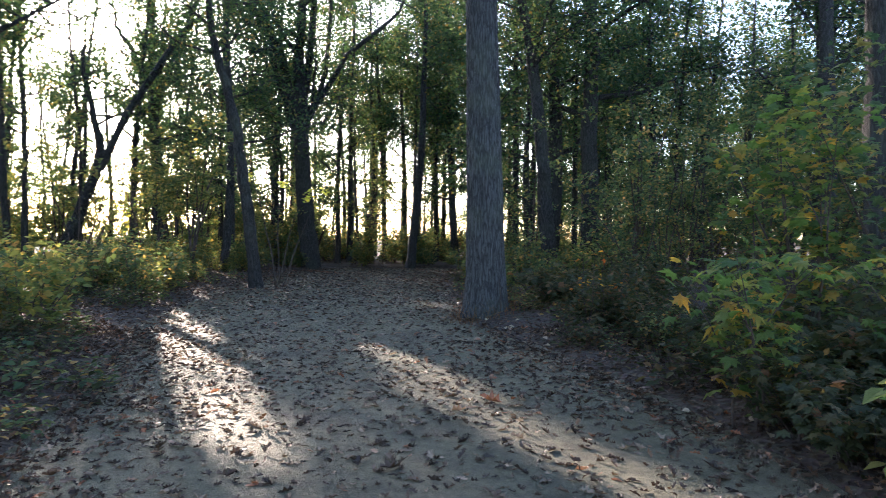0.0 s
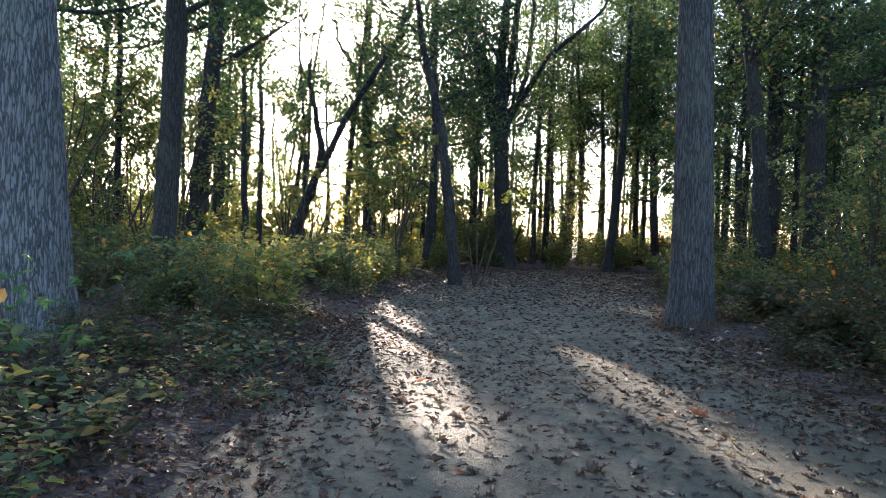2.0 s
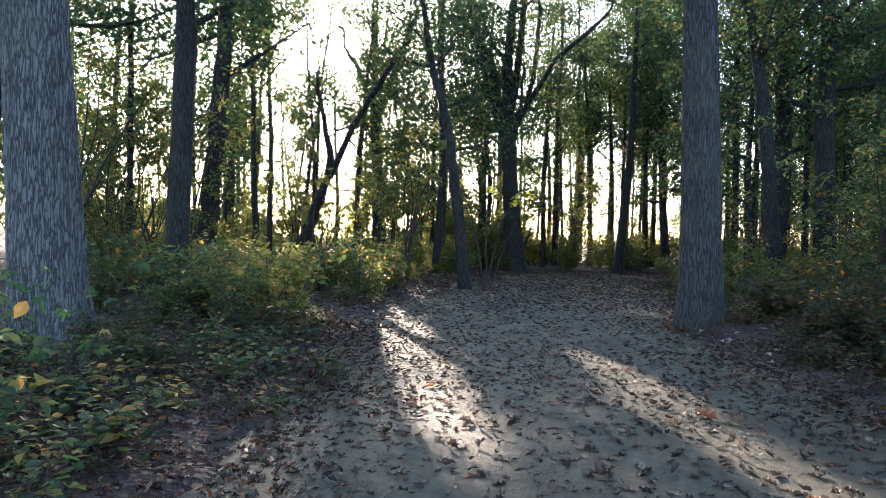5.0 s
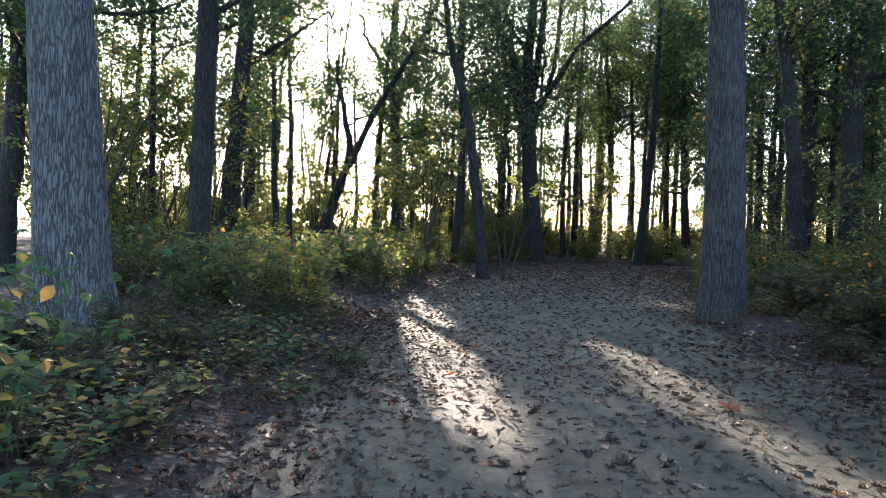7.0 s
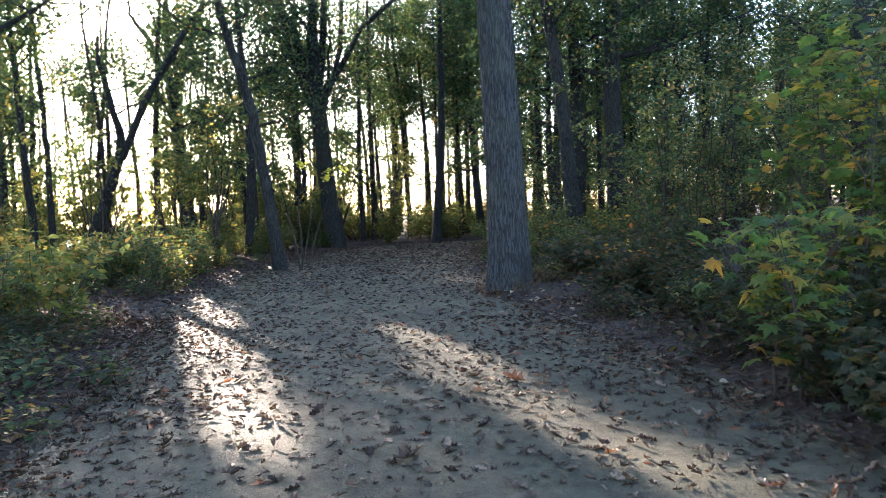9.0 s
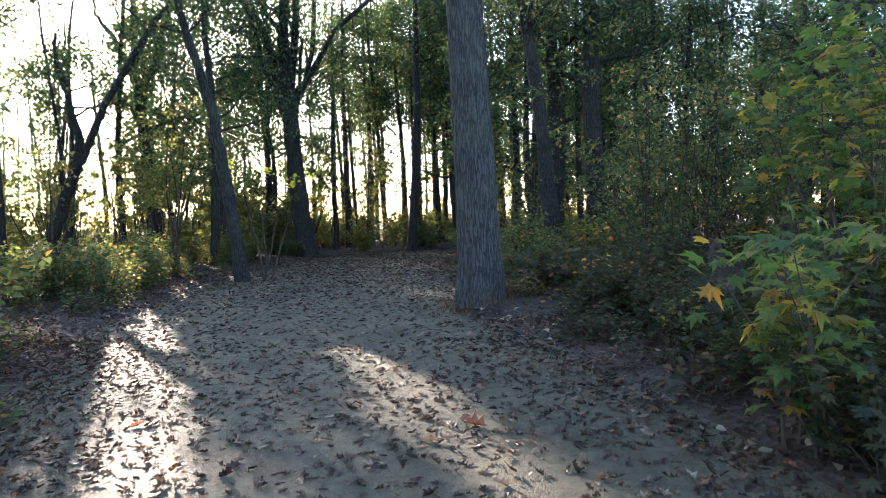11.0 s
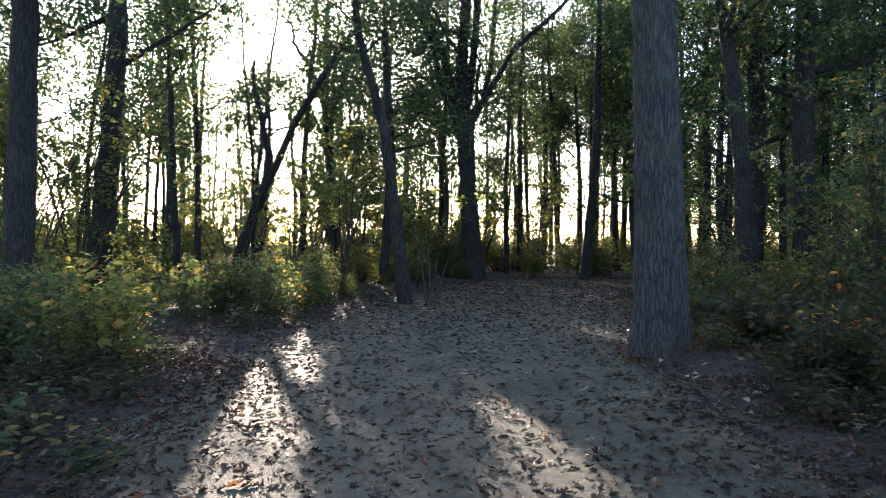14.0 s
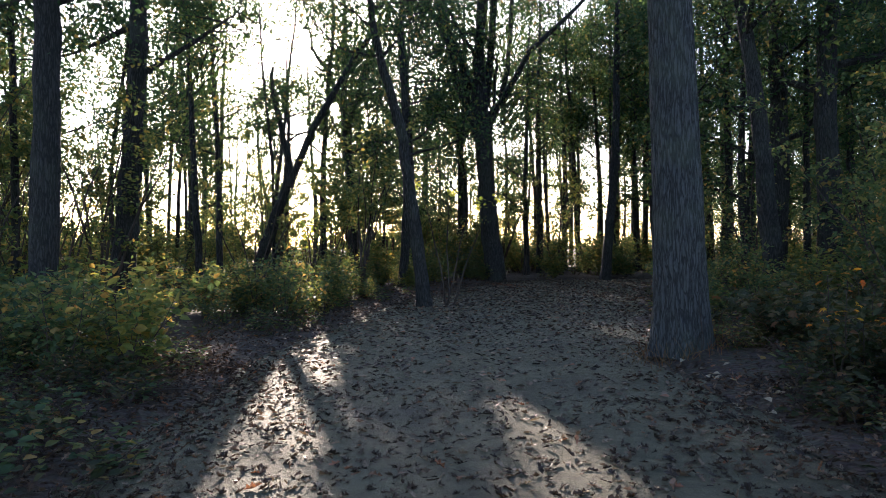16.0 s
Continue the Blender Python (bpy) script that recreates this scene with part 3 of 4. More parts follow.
taken = [(1, 11.4), (-7.2, 6.6), (-8.3, 10.4), (-11, 15.4), (-13.3, 25.3), (-14.0, 37.0), (-4.7, 18.6), (-5.1, 29.6), (-0.4, 31.5), (3.8, 19.1), (5.3, 20.9), (-12.4, 9.9), (10.4, 16.7), (6.2, 8.7)]
rnd = random.Random(5)
# trees that shade the path: their crowns leave the gaps through which the sun comes
for i, (u, v) in enumerate([(-1.6, 26), (2.1, 31), (4.6, 25), (0.0, 39), (4.0, 40), (-2.8, 38), (6.2, 34), (2.05, 50), (-0.8, 55), (5.6, 50)]):
    c, s = math.cos(SUN_AZ), math.sin(SUN_AZ)
    x, y = u * c - v * s, u * s + v * c
    k = random.Random(i + 300)
    taken.append((x, y))
    tree("woodland_tree", "dark tree deeper in the wood", [(x, y, 0), (x + k.uniform(-0.3, 0.3), y, 4), (x + k.uniform(-0.6, 0.6), y, 9)], k.uniform(0.11, 0.2), k.uniform(13, 16), 200 + i, 4.0, 3.2, 4300, 0.16, 10)
made = 0
while made < 30:
    u, v = rnd.uniform(-5, 12), rnd.uniform(24, 64)
    c, s = math.cos(SUN_AZ), math.sin(SUN_AZ)
    x, y = u * c - v * s, u * s + v * c
    if 0.2 < u < 1.8 or 2.3 < u < 3.5:
        continue
    if beside(x, y) < 1.4 or any((x - p) ** 2 + (y - q) ** 2 < 2.2 for p, q in taken) or -2.6 < math.degrees(math.atan2(x, y)) + 2.0 < 1.4:
        continue
    taken.append((x, y))
    tree("woodland_tree", "thin dark tree deeper in the wood", [(x, y, 0), (x + rnd.uniform(-0.4, 0.4), y, 4), (x + rnd.uniform(-0.8, 0.8), y, 9)], rnd.uniform(0.07, 0.16), rnd.uniform(11, 16), 400 + made, 2.4, 2.6, 2600, 0.17, 9)
    made += 1
made = 0
while made < 180:
    az, d = rnd.choice([rnd.uniform(-62, 62), rnd.uniform(-62, 62), rnd.uniform(4, 50)]), rnd.uniform(22, 68)
    if az < 0 and rnd.random() < 0.25 or 24 < az < 38 and d < 42 and rnd.random() < 0.6:
        continue
    x, y = d * math.sin(radians(az)), d * math.cos(radians(az))
    if beside(x, y) < 1.6 and y < 44 or any((x - p) ** 2 + (y - q) ** 2 < 3.2 for p, q in taken):
        continue
    if -1.7 < math.degrees(math.atan2(x, y)) + 2.0 < 1.4 and d > 30 or in_sunway(x, y):
        continue
    taken.append((x, y))
    s = rnd.uniform(0.85, 1.2)
    copy_thing(kinds[rnd.choice([0, 1, 1, 1, 2, 3, 3, 3])], Matrix.Translation((x, y, land(x, y) - 0.06)) @ pose(0, 0, 0, rnd.uniform(-2, 2), rnd.uniform(-2, 2), rnd.uniform(0, 360)))
    made += 1
for i in range(12):                                  # behind the walker
    az, d = 75 + 210 * (i + rnd.random()) / 12, rnd.uniform(7, 18)
    x, y = d * math.sin(radians(az)), d * math.cos(radians(az))
    if beside(x, y) > 1.2:
        copy_thing(kinds[i % 4], Matrix.Translation((x, y, land(x, y) - 0.06)) @ pose(0, 0, 0, 0, 0, rnd.uniform(0, 360)))

# ---------------------------------------------------------------- saplings and bushes
def bush(name, label, category, at, spread, height, stems, leaf_n, size, kind, foliage, seed, droop=0.45, hollow=0.0, group="undergrowth", single=False):
    """A clump of thin stems with single leaves held out along their twigs."""
    rng = np.random.default_rng(seed)
    root = new(name)
    x, y = at
    root.location = (x, y, land(x, y) - 0.03)
    tagged(root, label, category, group)
    ends, lines = [], []
    for _ in range(stems):
        az, out = rng.uniform(0, 2 * np.pi), rng.uniform(0.15, 1.0) * spread
        h = height * rng.uniform(0.6, 1.05)
        d = np.array((math.cos(az) * out, math.sin(az) * out, h))
        ln = np.linalg.norm(d)
        st = limb_line(rng, (rng.normal(0, 0.07), rng.normal(0, 0.07), 0), d / ln, ln, 6, 0.0, 0.10)
        lines.append(tube(st, np.linspace(0.004 + 0.006 * height, 0.003, 7), 4 if height > 0.5 else 3))
        for q in st[2 if hollow < 0.5 else 4 if hollow < 0.8 else 6:]:
            for _k in range(2 if height > 2.5 or single else 1):
                dv = rng.normal(0, 1, 3) * (1, 1, 0.3)
                tw = limb_line(rng, q, dv / np.linalg.norm(dv), rng.uniform(0.15, 0.42) * spread + 0.05, 2, 0.1, 0.2)
                lines.append(tube(tw, np.linspace(0.003, 0.0015, 3), 3))
                ends.extend((tw[1], (tw[1] + tw[2]) / 2, tw[2]))
    tagged(part("branchwork", mesh_of("branchwork", *joined(lines), TWIG, True), root), kind="stuff")
    ends = np.array(ends)
    pl = ends[rng.integers(0, len(ends), leaf_n)] + rng.normal(0, 0.045 + 0.03 * spread, (leaf_n, 3))
    pl[:, 2] = np.abs(pl[:, 2]) + 0.02
    if height > 2:
        pl = pl[~open_to_sun(pl + np.array(root.location), rng)]
    n = len(pl)
    sizes, turn = rng.uniform(0.6, 1.25, n) * size, turns(rng, n, droop)
    if single:                                       # broad leaves, one by one
        shapes = []
        for k in range(5):
            v, f = leaf_shape(kind)
            v = v * (rng.uniform(0.8, 1.05), 1, rng.uniform(0.5, 2.2))
            v[:, 2] -= v[:, 1] ** 2 * rng.uniform(0.05, 0.3)
            shapes.append(mesh_of("leaf", v, f, foliage))
        for k in range(n):
            m = Matrix([list(row) for row in turn[k]]).to_4x4()
            part("leaf", shapes[k % 5], root).matrix_local = Matrix.Translation(pl[k]) @ m @ Matrix.Scale(sizes[k], 4)
    else:
        part("foliage", mesh_of("foliage", *leaves(pl, sizes, turn, kind), foliage), root)
    return root


def strew(first, spots, rng, small=0.8, large=1.2):
    for x, y in spots:
        s = rng.uniform(small, large)
        copy_thing(first, Matrix.Translation((x, y, land(x, y) - 0.03)) @ pose(0, 0, 0, rng.uniform(-5, 5), rng.uniform(-5, 5), rng.uniform(0, 360)) @ Matrix.Scale(s, 4))


rb = random.Random(21)
# understorey saplings among the trunks
sap_a = bush("sapling", "slender sapling with yellow-green leaves among the trunks", "sapling", (-9.5, 18.5), 1.3, 4.2, 5, 1500, 0.115, "diamond", UNDER, 101, 0.6, 0.6, "saplings")
sap_b = bush("sapling", "tall green sapling among the trunks", "sapling", (7.5, 17.0), 1.6, 6.0, 6, 2000, 0.11, "diamond", UNDER, 102, 0.6, 0.4, "saplings")
sap_c = bush("sapling", "thin dark green sapling", "sapling", (4.6, 14.2), 1.1, 3.0, 5, 1400, 0.09, "diamond", SHRUB, 103, 0.6, 0.3, "saplings")
sap_d = bush("sapling", "tall dark green sapling in the shade", "sapling", (8.6, 14.0), 1.5, 5.2, 6, 1900, 0.11, "diamond", SHRUB, 104, 0.6, 0.4, "saplings")
n = 0
while n < 110:
    az, d = rb.uniform(-48, 44), rb.uniform(14, 52)
    x, y = d * math.sin(radians(az)), d * math.cos(radians(az))
    if beside(x, y) < 1.5 or -2.2 < math.degrees(math.atan2(x, y)) + 2.0 < 1.6 and d > 20:
        continue
    if in_sunway(x + 0.5, y) and in_sunway(x - 2.0, y) and d < 40:
        continue
    strew(rb.choice([sap_a, sap_b, sap_a, sap_c] if az < 1 else [sap_c, sap_d, sap_d]), [(x, y)], rb, 0.7, 1.25)
    n += 1

for i in range(22):                                  # the same, where the sun's gaps are
    u, v = rb.uniform(-4, 7), rb.uniform(19, 50)
    c, s = math.cos(SUN_AZ), math.sin(SUN_AZ)
    x, y = u * c - v * s, u * s + v * c
    if beside(x, y) > 1.2:
        bush("sapling", "slender sapling with yellow-green leaves among the trunks", "sapling", (x, y), rb.uniform(0.9, 1.6), rb.uniform(3.0, 6.0), 5, 1800, 0.11, "diamond", UNDER, 500 + i, 0.6, 0.5, "saplings")

# low bushes on both sides
bush_a = bush("bush", "yellow-green leafy bush on the verge", "bush", (-5.05, 8.5), 0.75, 1.15, 10, 560, 0.125, "ovate", GOLDEN, 111)
bush_b = bush("bush", "green leafy bush on the verge", "bush", (-5.9, 13.8), 0.8, 1.1, 9, 560, 0.105, "ovate", SHRUB, 112)
bush_c = bush("bush", "dark green bramble-like bush", "bush", (2.75, 9.6), 0.75, 0.85, 12, 700, 0.095, "ovate", SHRUB_SHADED, 113)
bush_d = bush("bush", "dark green bush with broad leaves", "bush", (3.2, 6.6), 0.7, 1.0, 10, 520, 0.13, "maple", SHRUB_SHADED, 114)
bush_e = bush("bush", "yellow-green leafy bush among the trunks", "bush", (-7.5, 19.5), 0.8, 1.15, 9, 900, 0.10, "diamond", UNDER, 115)
bush_f = bush("bush", "green leafy bush among the trunks", "bush", (3.0, 17.5), 0.8, 1.1, 9, 900, 0.095, "diamond", SHRUB, 116)
n = 0
while n < 190:
    y = rb.uniform(2.5, 16) if rb.random() < 0.55 else rb.uniform(14, 34)
    side = rb.random() < 0.5
    off = (0.8 if side else 1.0) + abs(rb.gauss(0, 2.6))
    x = left_edge(y) - off - 0.7 * (y < 12) if side else right_edge(y) + off
    if (x - 1.06) ** 2 + (y - 11.4) ** 2 < 0.9 or (x + 7.2) ** 2 + (y - 6.6) ** 2 < 0.8 or abs(x) > 14:
        continue
    if side:
        first, lo, hi = rb.choice([bush_a, bush_b, bush_b] if x > -5.6 or y > 9 else [bush_b, bush_b, bush_c]), 0.45, 1.2
    else:
        first, lo, hi = rb.choice([bush_c, bush_c, bush_d, bush_c]), 0.6, 1.15
    if side and y < 8:
        first, lo, hi = rb.choice([bush_c, bush_c, bush_d]), 0.35, 0.65
    if y > 15:
        first = rb.choice([bush_e, bush_f])
    strew(first, [(x, y)], rb, lo, hi)
    n += 1
for x, y in ((2.75, 3.3), (3.0, 4.0), (2.6, 4.7), (3.2, 2.9), (2.9, 5.7), (2.9, 6.4), (2.9, 7.3), (2.9, 8.2), (2.8, 9.2), (2.7, 10.0), (3.3, 7.9), (3.4, 3.9)):
    strew(rb.choice([bush_c, bush_d, bush_b]), [(x, y)], rb, 0.4, 0.75)
for x, y in ((2.6, 3.75), (2.65, 4.3), (2.85, 5.0), (3.1, 3.4), (3.4, 4.9), (3.7, 5.6), (3.3, 2.6), (3.0, 5.9), (3.7, 3.6)):
    strew(rb.choice([bush_c, bush_d]), [(x, y)], rb, 0.6, 0.9)
n = 0
while n < 60:                                        # the screen of bushes at the far bend
    x, y = rb.uniform(-16, 16), rb.uniform(33.2, 44)
    if beside(x, y) < 0.5 or y < 35 and x > 4:
        continue
    strew(rb.choice([bush_e, bush_f, bush_e]), [(x, y)], rb, 1.1, 1.9)
    n += 1

hazel = bush("hazel_bush", "tall yellow-green bush between the trunks", "bush", (-9.0, 24.0), 1.4, 2.4, 5, 1150, 0.125, "diamond", UNDER, 117)
# right-hand copy of the hazel, its shade painted into darker leaves
hazel_shaded = bush("hazel_bush", "tall green bush between the trunks, leaf colour darkened for shade", "bush", (7.0, 24.5), 1.4, 2.4, 5, 1150, 0.125, "diamond", SHRUB_SHADED, 118)
n = 0
while n < 250:
    az, d = rb.choice([rb.uniform(-48, -6), rb.uniform(-48, 46)]), rb.uniform(24, 62)
    x, y = d * math.sin(radians(az)), d * math.cos(radians(az))
    if az > 2 and rb.random() < 0.5:
        n += 0.5
        continue
    if beside(x, y) > 1.4 and not -1.8 < az + 2.0 < 1.0:
        low = in_sunway(x + 1.0, y) and in_sunway(x - 3.0, y) and d < 46      # the sun comes in low here
        strew(hazel if az < 2 else hazel_shaded, [(x, y)], rb, 0.35 if low else 0.7, 0.6 if low else 1.3 if d < 36 else 1.9)
        n += 1

strew(bush_f, [(-0.9, 33.3), (0.3, 33.5), (1.5, 33.9), (-1.9, 33.6)], rb, 0.7, 1.0)
strew(sap_a, [(-10.5, 11.5), (-12.0, 13.2), (-12.9, 14.5), (-14.0, 16.0), (-14.5, 13.5)], rb, 0.9, 1.3)
strew(sap_b, [(-11.8, 12.2), (-15.0, 17.0), (-13.0, 12.0), (-11.0, 10.6)], rb, 0.8, 1.1)

for i in range(26):                                  # behind the walker the verges go on as before
    y = rb.uniform(-12, 2)
    off = 1.0 + abs(rb.gauss(0, 2.0))
    strew(rb.choice([bush_b, bush_c, bush_d]), [(left_edge(y) - off if i % 2 else right_edge(y) + off, y)], rb, 0.6, 1.1)

# broad-leaved saplings close to the path
maple_a = bush("maple_sapling", "green maple sapling with broad leaves by the path", "sapling", (2.4, 4.65), 0.5, 1.45, 6, 150, 0.145, "maple", MAPLE, 121, 0.35, 0.3, "maple saplings", True)
strew(maple_a, [(2.9, 5.3), (3.4, 4.4)], rb, 0.85, 1.15)
bush("maple_sapling", "tall maple sapling with green and yellow leaves", "sapling", (3.9, 6.6), 1.2, 3.0, 8, 760, 0.135, "maple", MAPLE, 122, 0.4, 0.3, "maple saplings")
bush("maple_sapling", "tall dark maple sapling", "sapling", (5.2, 6.3), 1.3, 3.4, 8, 860, 0.13, "maple", SHRUB, 123, 0.4, 0.3, "maple saplings")
bush("maple_sapling", "yellow-leaved low sapling at the verge", "sapling", (2.45, 3.0), 0.35, 0.72, 4, 46, 0.13, "ovate", GOLDEN, 124, 0.3, 0.4, "maple saplings", True)
bush("maple_sapling", "green maple seedling beside the big oak", "sapling", (-4.6, 3.9), 0.45, 1.2, 5, 70, 0.125, "maple", FRESH, 125, 0.35, 0.3, "maple saplings", True)
bush("maple_sapling", "low green and yellow maple seedling on the verge", "sapling", (-3.35, 2.3), 0.35, 0.62, 4, 40, 0.105, "maple", FRESH, 129, 0.3, 0.3, "maple saplings", True)
bush("maple_sapling", "pale green seedling with long leaflets in the litter", "sapling", (-2.8, 1.95), 0.25, 0.36, 3, 30, 0.09, "ovate", FRESH, 130, 0.2, 0.4, "maple saplings", True)
bush("autumn_sapling", "small sapling with orange and yellow leaves", "sapling", (2.5, 9.6), 0.22, 1.2, 4, 22, 0.075, "maple", ORANGE, 126, 0.5, 0.6, "autumn saplings", True)
# no sun reaches this one: its brightness is in the leaf colour
bush("autumn_sapling", "thin sapling with yellow leaves, sun glow put into their colour", "sapling", (-4.1, 18.9), 0.7, 3.75, 4, 110, 0.10, "maple", YELLOW_SUNLIT, 127, 0.5, 0.9, "autumn saplings")
bush("autumn_sapling", "yellow-leaved sapling lit by the sun", "sapling", (-10.4, 23.6), 0.5, 2.8, 3, 90, 0.10, "maple", YELLOW_SUNLIT, 128, 0.5, 0.6, "autumn saplings")

# seedlings and herbs on the verges
herb_a = bush("seedling", "low green seedling in the leaf litter", "seedling", (-3.4, 4.0), 0.22, 0.22, 3, 44, 0.08, "ovate", SHRUB, 131, 0.3, 0.0, "seedlings")
herb_b = bush("seedling", "low dark-leaved seedling in the leaf litter", "seedling", (-3.0, 2.9), 0.25, 0.26, 3, 46, 0.085, "ovate", SHRUB_SHADED, 132, 0.3, 0.0, "seedlings")
herb_c = bush("seedling", "dark low seedling at the path's edge", "seedling", (2.1, 6.9), 0.25, 0.3, 3, 48, 0.08, "ovate", SHRUB_SHADED, 133, 0.3, 0.0, "seedlings")
for _ in range(70):
    strew(rb.choice([herb_a, herb_b, herb_a]), [(rb.uniform(-6.0, -2.7), rb.uniform(1.5, 6.5))], rb, 0.7, 1.3)
n = 0
while n < 260:
    y = rb.uniform(1.2, 9) if rb.random() < 0.6 else rb.uniform(8, 22)
    side = rb.random() < 0.5
    off = 0.25 + abs(rb.gauss(0, 1.1))
    x = left_edge(y) - off - 0.3 if side else right_edge(y) + off
    strew(rb.choice([herb_a, herb_b] if side else [herb_c, herb_a, herb_c]), [(x, y)], rb, 0.7, 1.4)
    n += 1

# dry grass round the foot of the oak
rng = np.random.default_rng(3)
blades = []
for _ in range(170):
    az, d = rng.uniform(0, 2 * np.pi), 0.42 + abs(rng.normal(0, 0.16))
    x, y = 1.06 + math.cos(az) * d, 11.4 + math.sin(az) * d
    p = limb_line(rng, (x, y, land(x, y)), (rng.normal(0, 0.35), rng.normal(0, 0.35), 1), rng.uniform(0.12, 0.42), 4, -0.7, 0.12)
    blades.append(tube(p, np.linspace(0.004, 0.001, 5), 3))
tagged(new("dry_grass", mesh_of("dry_grass", *joined(blades), DRY)), "tuft of dry reddish grass round the oak's foot", "grass", kind="stuff")

# ---------------------------------------------------------------- fallen leaves
def litter(n, where, rng, lift, tilt, small, large):
    pl = []
    while len(pl) < n:
        x, y = where()
        b = beside(x, y)
        z = max(path_height(x, y) if b < 0.15 else -1, land(x, y))
        pl.append((x, y, z + lift * rng.random()))
    return leaves(np.array(pl), rng.uniform(small, large, n), turns(rng, n, tilt), "oak", rng.uniform(0.32, 0.85, n))


def on_path():
    k = rng.random()
    y = rng.uniform(-11, 1.5) if k < 0.14 else rng.uniform(1.5, 9) if k < 0.48 else rng.uniform(5, 33)
    s = rng.beta(0.6, 0.6) if y < 12 else rng.uniform(-0.02, 1.02)
    return left_edge(y) + (right_edge(y) - left_edge(y)) * s, y


def on_verge():
    k = rng.random()
    y = rng.uniform(-10, 1) if k < 0.06 else rng.uniform(0.5, 10) if k < 0.68 else rng.uniform(8, 30)
    off = rng.normal(0.7 if y > 9 else 1.05, 0.75 if y > 9 else 1.0)
    return (left_edge(y) - off - 0.25 if rng.random() < 0.6 else right_edge(y) + off + 0.3), y


tagged(new("leaf_litter", mesh_of("leaf_litter", *litter(12000, on_path, rng, 0.010, 0.22, 0.045, 0.108), FALLEN)), "brown fallen oak leaves scattered over the sand", "fallen leaves", kind="stuff")
tagged(new("leaf_litter", mesh_of("leaf_litter", *litter(27000, on_verge, rng, 0.05, 0.42, 0.045, 0.10), DAMP)), "thick brown leaf litter on the verges", "fallen leaves", kind="stuff")
def far_path():
    y = rng.uniform(9, 32.5)
    return rng.uniform(left_edge(y) - 0.5, right_edge(y) + 0.4), y


far = []
while len(far) < 9000:
    x, y = far_path()
    if rng.random() < (y - 6) / 14:
        far.append((x, y, max(path_height(x, y) if beside(x, y) < 0.15 else -1, land(x, y)) + 0.004 + 0.02 * rng.random()))
far = np.array(far)
tagged(new("leaf_litter", mesh_of("leaf_litter", *leaves(far, rng.uniform(0.07, 0.13, len(far)), turns(rng, len(far), 0.22), "ovate"), FALLEN)), "brown fallen leaves thick on the far part of the path", "fallen leaves", kind="stuff")
forms = []
for k in range(10):
    v, f = leaves(np.zeros((1, 3)), [1.0], turns(rng, 1, 0.2), "oak")
    v = v * (1, 1, rng.uniform(0.5, 1.6)) + rng.normal(0, 0.02, v.shape)
    v[:, 2] -= v[:, 2].min()
    forms.append(mesh_of("fallen_leaf", v, f, FALLEN))
for k in range(300):
    y = rng.uniform(2.4, 9.0)
    x = left_edge(y) + (right_edge(y) - left_edge(y)) * rng.uniform(0.03, 0.97)
    ob = part("fallen_leaf", forms[k % 10], path)
    ob.matrix_local = Matrix.Translation((x, y, path_height(x, y) + 0.002)) @ pose(0, 0, 0, 0, 0, rng.uniform(0, 360)) @ Matrix.Scale(rng.uniform(0.05, 0.105), 4)

# leaves that stand out: a large curled reddish one, a dark clump, and an orange one on the verge
for x, y, size, mat, turn in ((0.63, 5.46, 0.22, RUST, 60), (-0.20, 3.90, 0.17, FALLEN, 130), (-0.25, 3.94, 0.14, FALLEN, 20), (-3.42, 4.73, 0.13, ORANGE, 200), (-2.0, 5.85, 0.12, RUST, 310), (0.17, 5.25, 0.15, FALLEN, 250)):
    v, f = leaf_shape("oak")
    ob = part("fallen_leaf", mesh_of("fallen_leaf", v * (0.8, 1, 1.5) + (0, 0, 0.03), f, mat), path, "large curled fallen leaf")
    ob.matrix_local = Matrix.Translation((x, y, max(path_height(x, y), land(x, y)) + 0.004)) @ pose(0, 0, 0, 0, 0, turn) @ Matrix.Scale(size, 4)

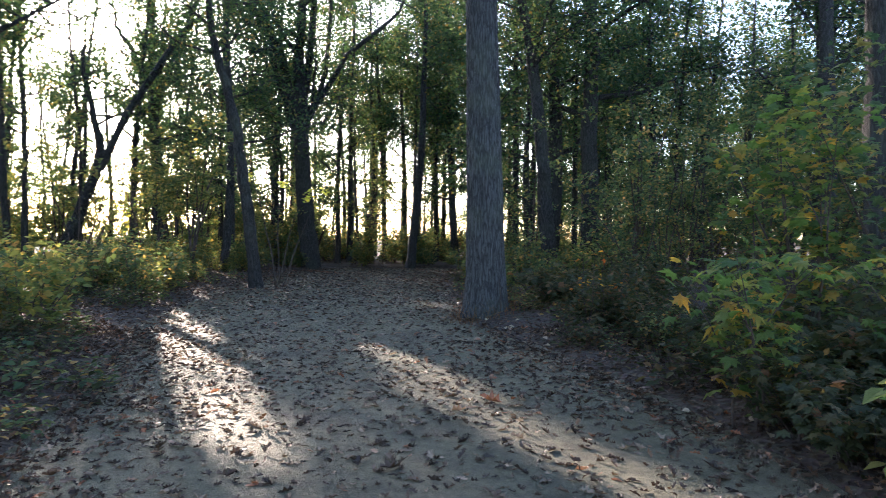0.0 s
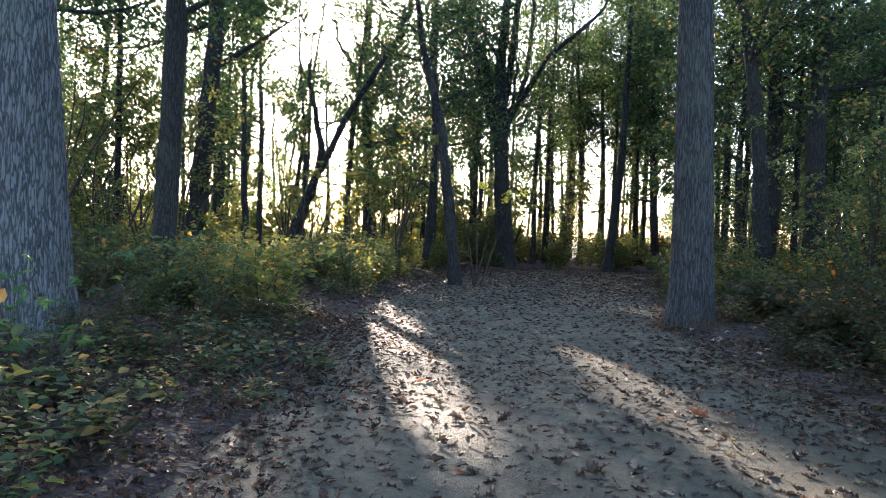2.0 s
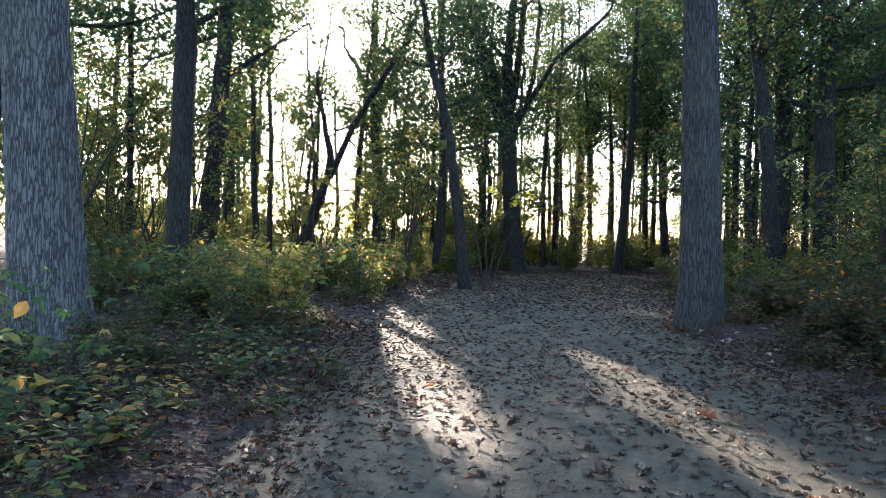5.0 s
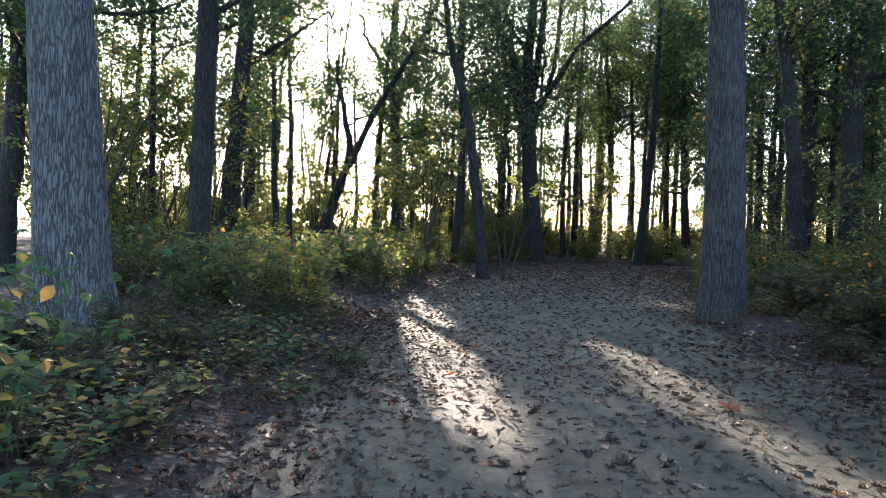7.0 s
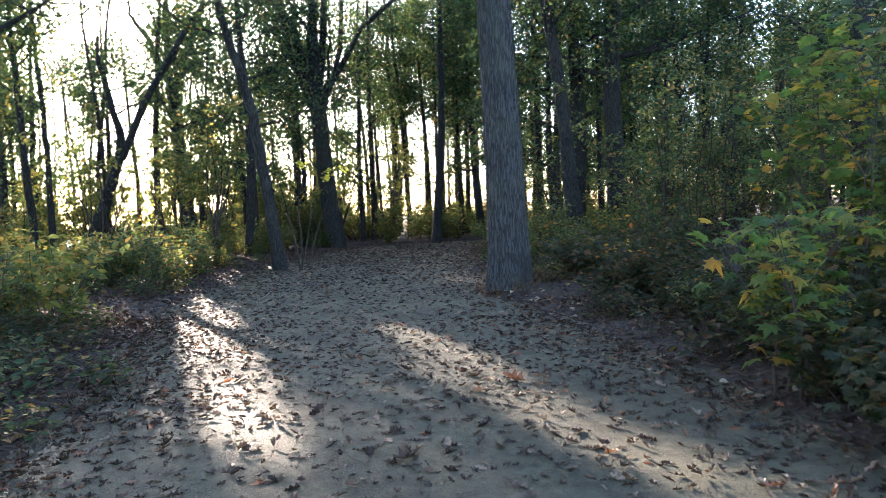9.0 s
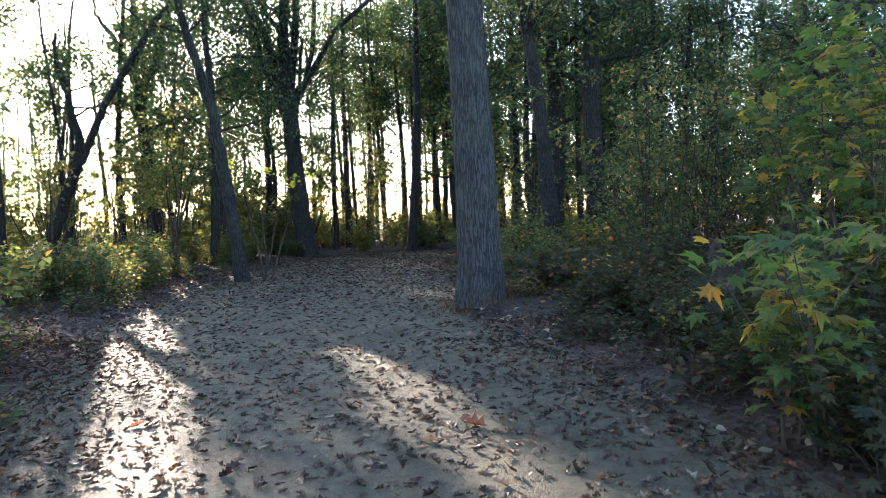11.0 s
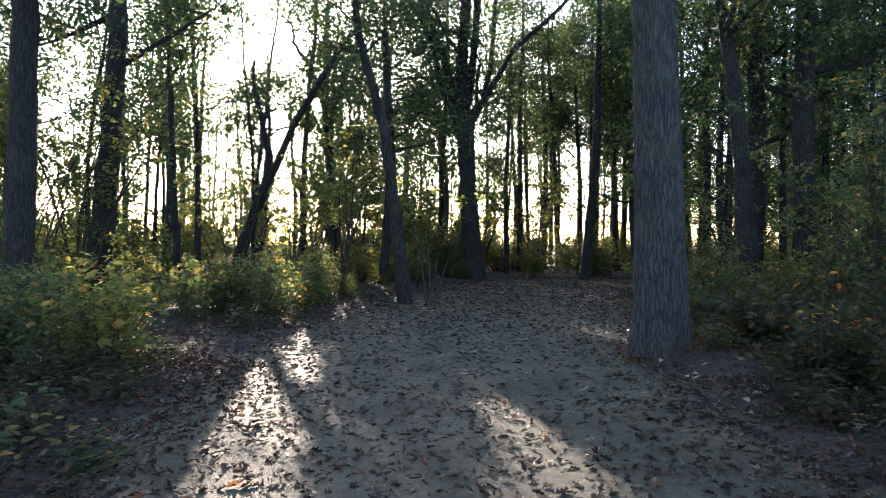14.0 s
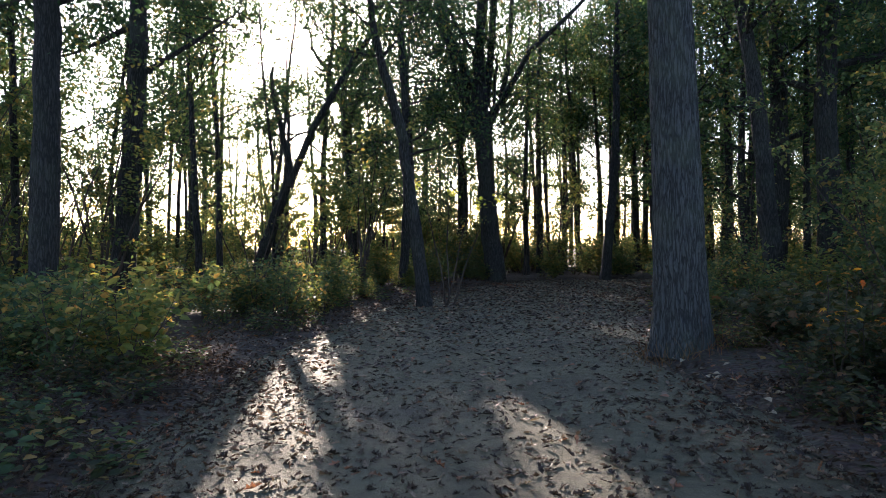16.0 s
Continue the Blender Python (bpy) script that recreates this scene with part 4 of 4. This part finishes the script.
for k in range(26):                                  # pale dry leaves caught on the right-hand verge
    y = rng.uniform(4.0, 11.0)
    x = right_edge(y) + abs(rng.normal(0.25, 0.35))
    v, f = leaf_shape("ovate")
    ob = part("fallen_leaf", mesh_of("fallen_leaf", v * (1.0, 1, rng.uniform(1, 3)) + (0, 0, 0.04), f, PALE), ground, "pale dry curled leaf")
    ob.matrix_local = Matrix.Translation((x, y, land(x, y) + 0.03)) @ pose(0, 0, 0, rng.uniform(0, 50), rng.uniform(-30, 30), rng.uniform(0, 360)) @ Matrix.Scale(rng.uniform(0.07, 0.13), 4)
# reddish leaves laid in a strip, their colour standing in for a sunlit streak
red = np.stack([rng.normal(0, 0.7, 170), rng.normal(0, 0.16, 170), np.zeros(170)], -1)
red = red @ np.array(((0.62, -0.78, 0), (0.78, 0.62, 0), (0, 0, 1))) + (-4.1, 27.4, 0)
red[:, 2] = [path_height(x, y) + 0.02 for x, y, _ in red]
tagged(new("leaf_litter", mesh_of("leaf_litter", *leaves(red, rng.uniform(0.08, 0.13, 170), turns(rng, 170, 0.2), "ovate"), RUST)), "strip of reddish fallen leaves standing in for a sunlit streak at the path's bend", "fallen leaves", kind="stuff")

# small dead sticks in the litter
stick_meshes = []
for k in range(4):
    p = limb_line(rng, (0, 0, 0.012), (1, rng.normal(0, 0.2), 0), 1.0, 7, 0.0, 0.10)
    p[:, 2] = 0.012 + 0.25 * np.abs(p[:, 2] - 0.012)
    side = limb_line(rng, p[4], (0.7, rng.choice([-0.7, 0.7]), 0.05), 0.35, 4, 0.0, 0.1)
    stick_meshes.append(mesh_of("fallen_stick", *joined([tube(p, np.linspace(0.014, 0.006, 8), 6), tube(side, np.linspace(0.008, 0.004, 5), 5)]), TWIG, True))
for k in range(46):
    y = rng.uniform(1.8, 13)
    off = 0.1 + abs(rng.normal(0, 1.0))
    x = left_edge(y) - off if k % 3 else right_edge(y) + off
    ob = tagged(new("fallen_stick", stick_meshes[k % 4]), "thin dead brown stick lying in the leaf litter", "stick", "fallen sticks")
    ob.matrix_world = Matrix.Translation((x, y, land(x, y) + 0.015)) @ pose(0, 0, 0, 0, 0, rng.uniform(0, 360)) @ Matrix.Scale(rng.uniform(0.25, 0.8), 4)
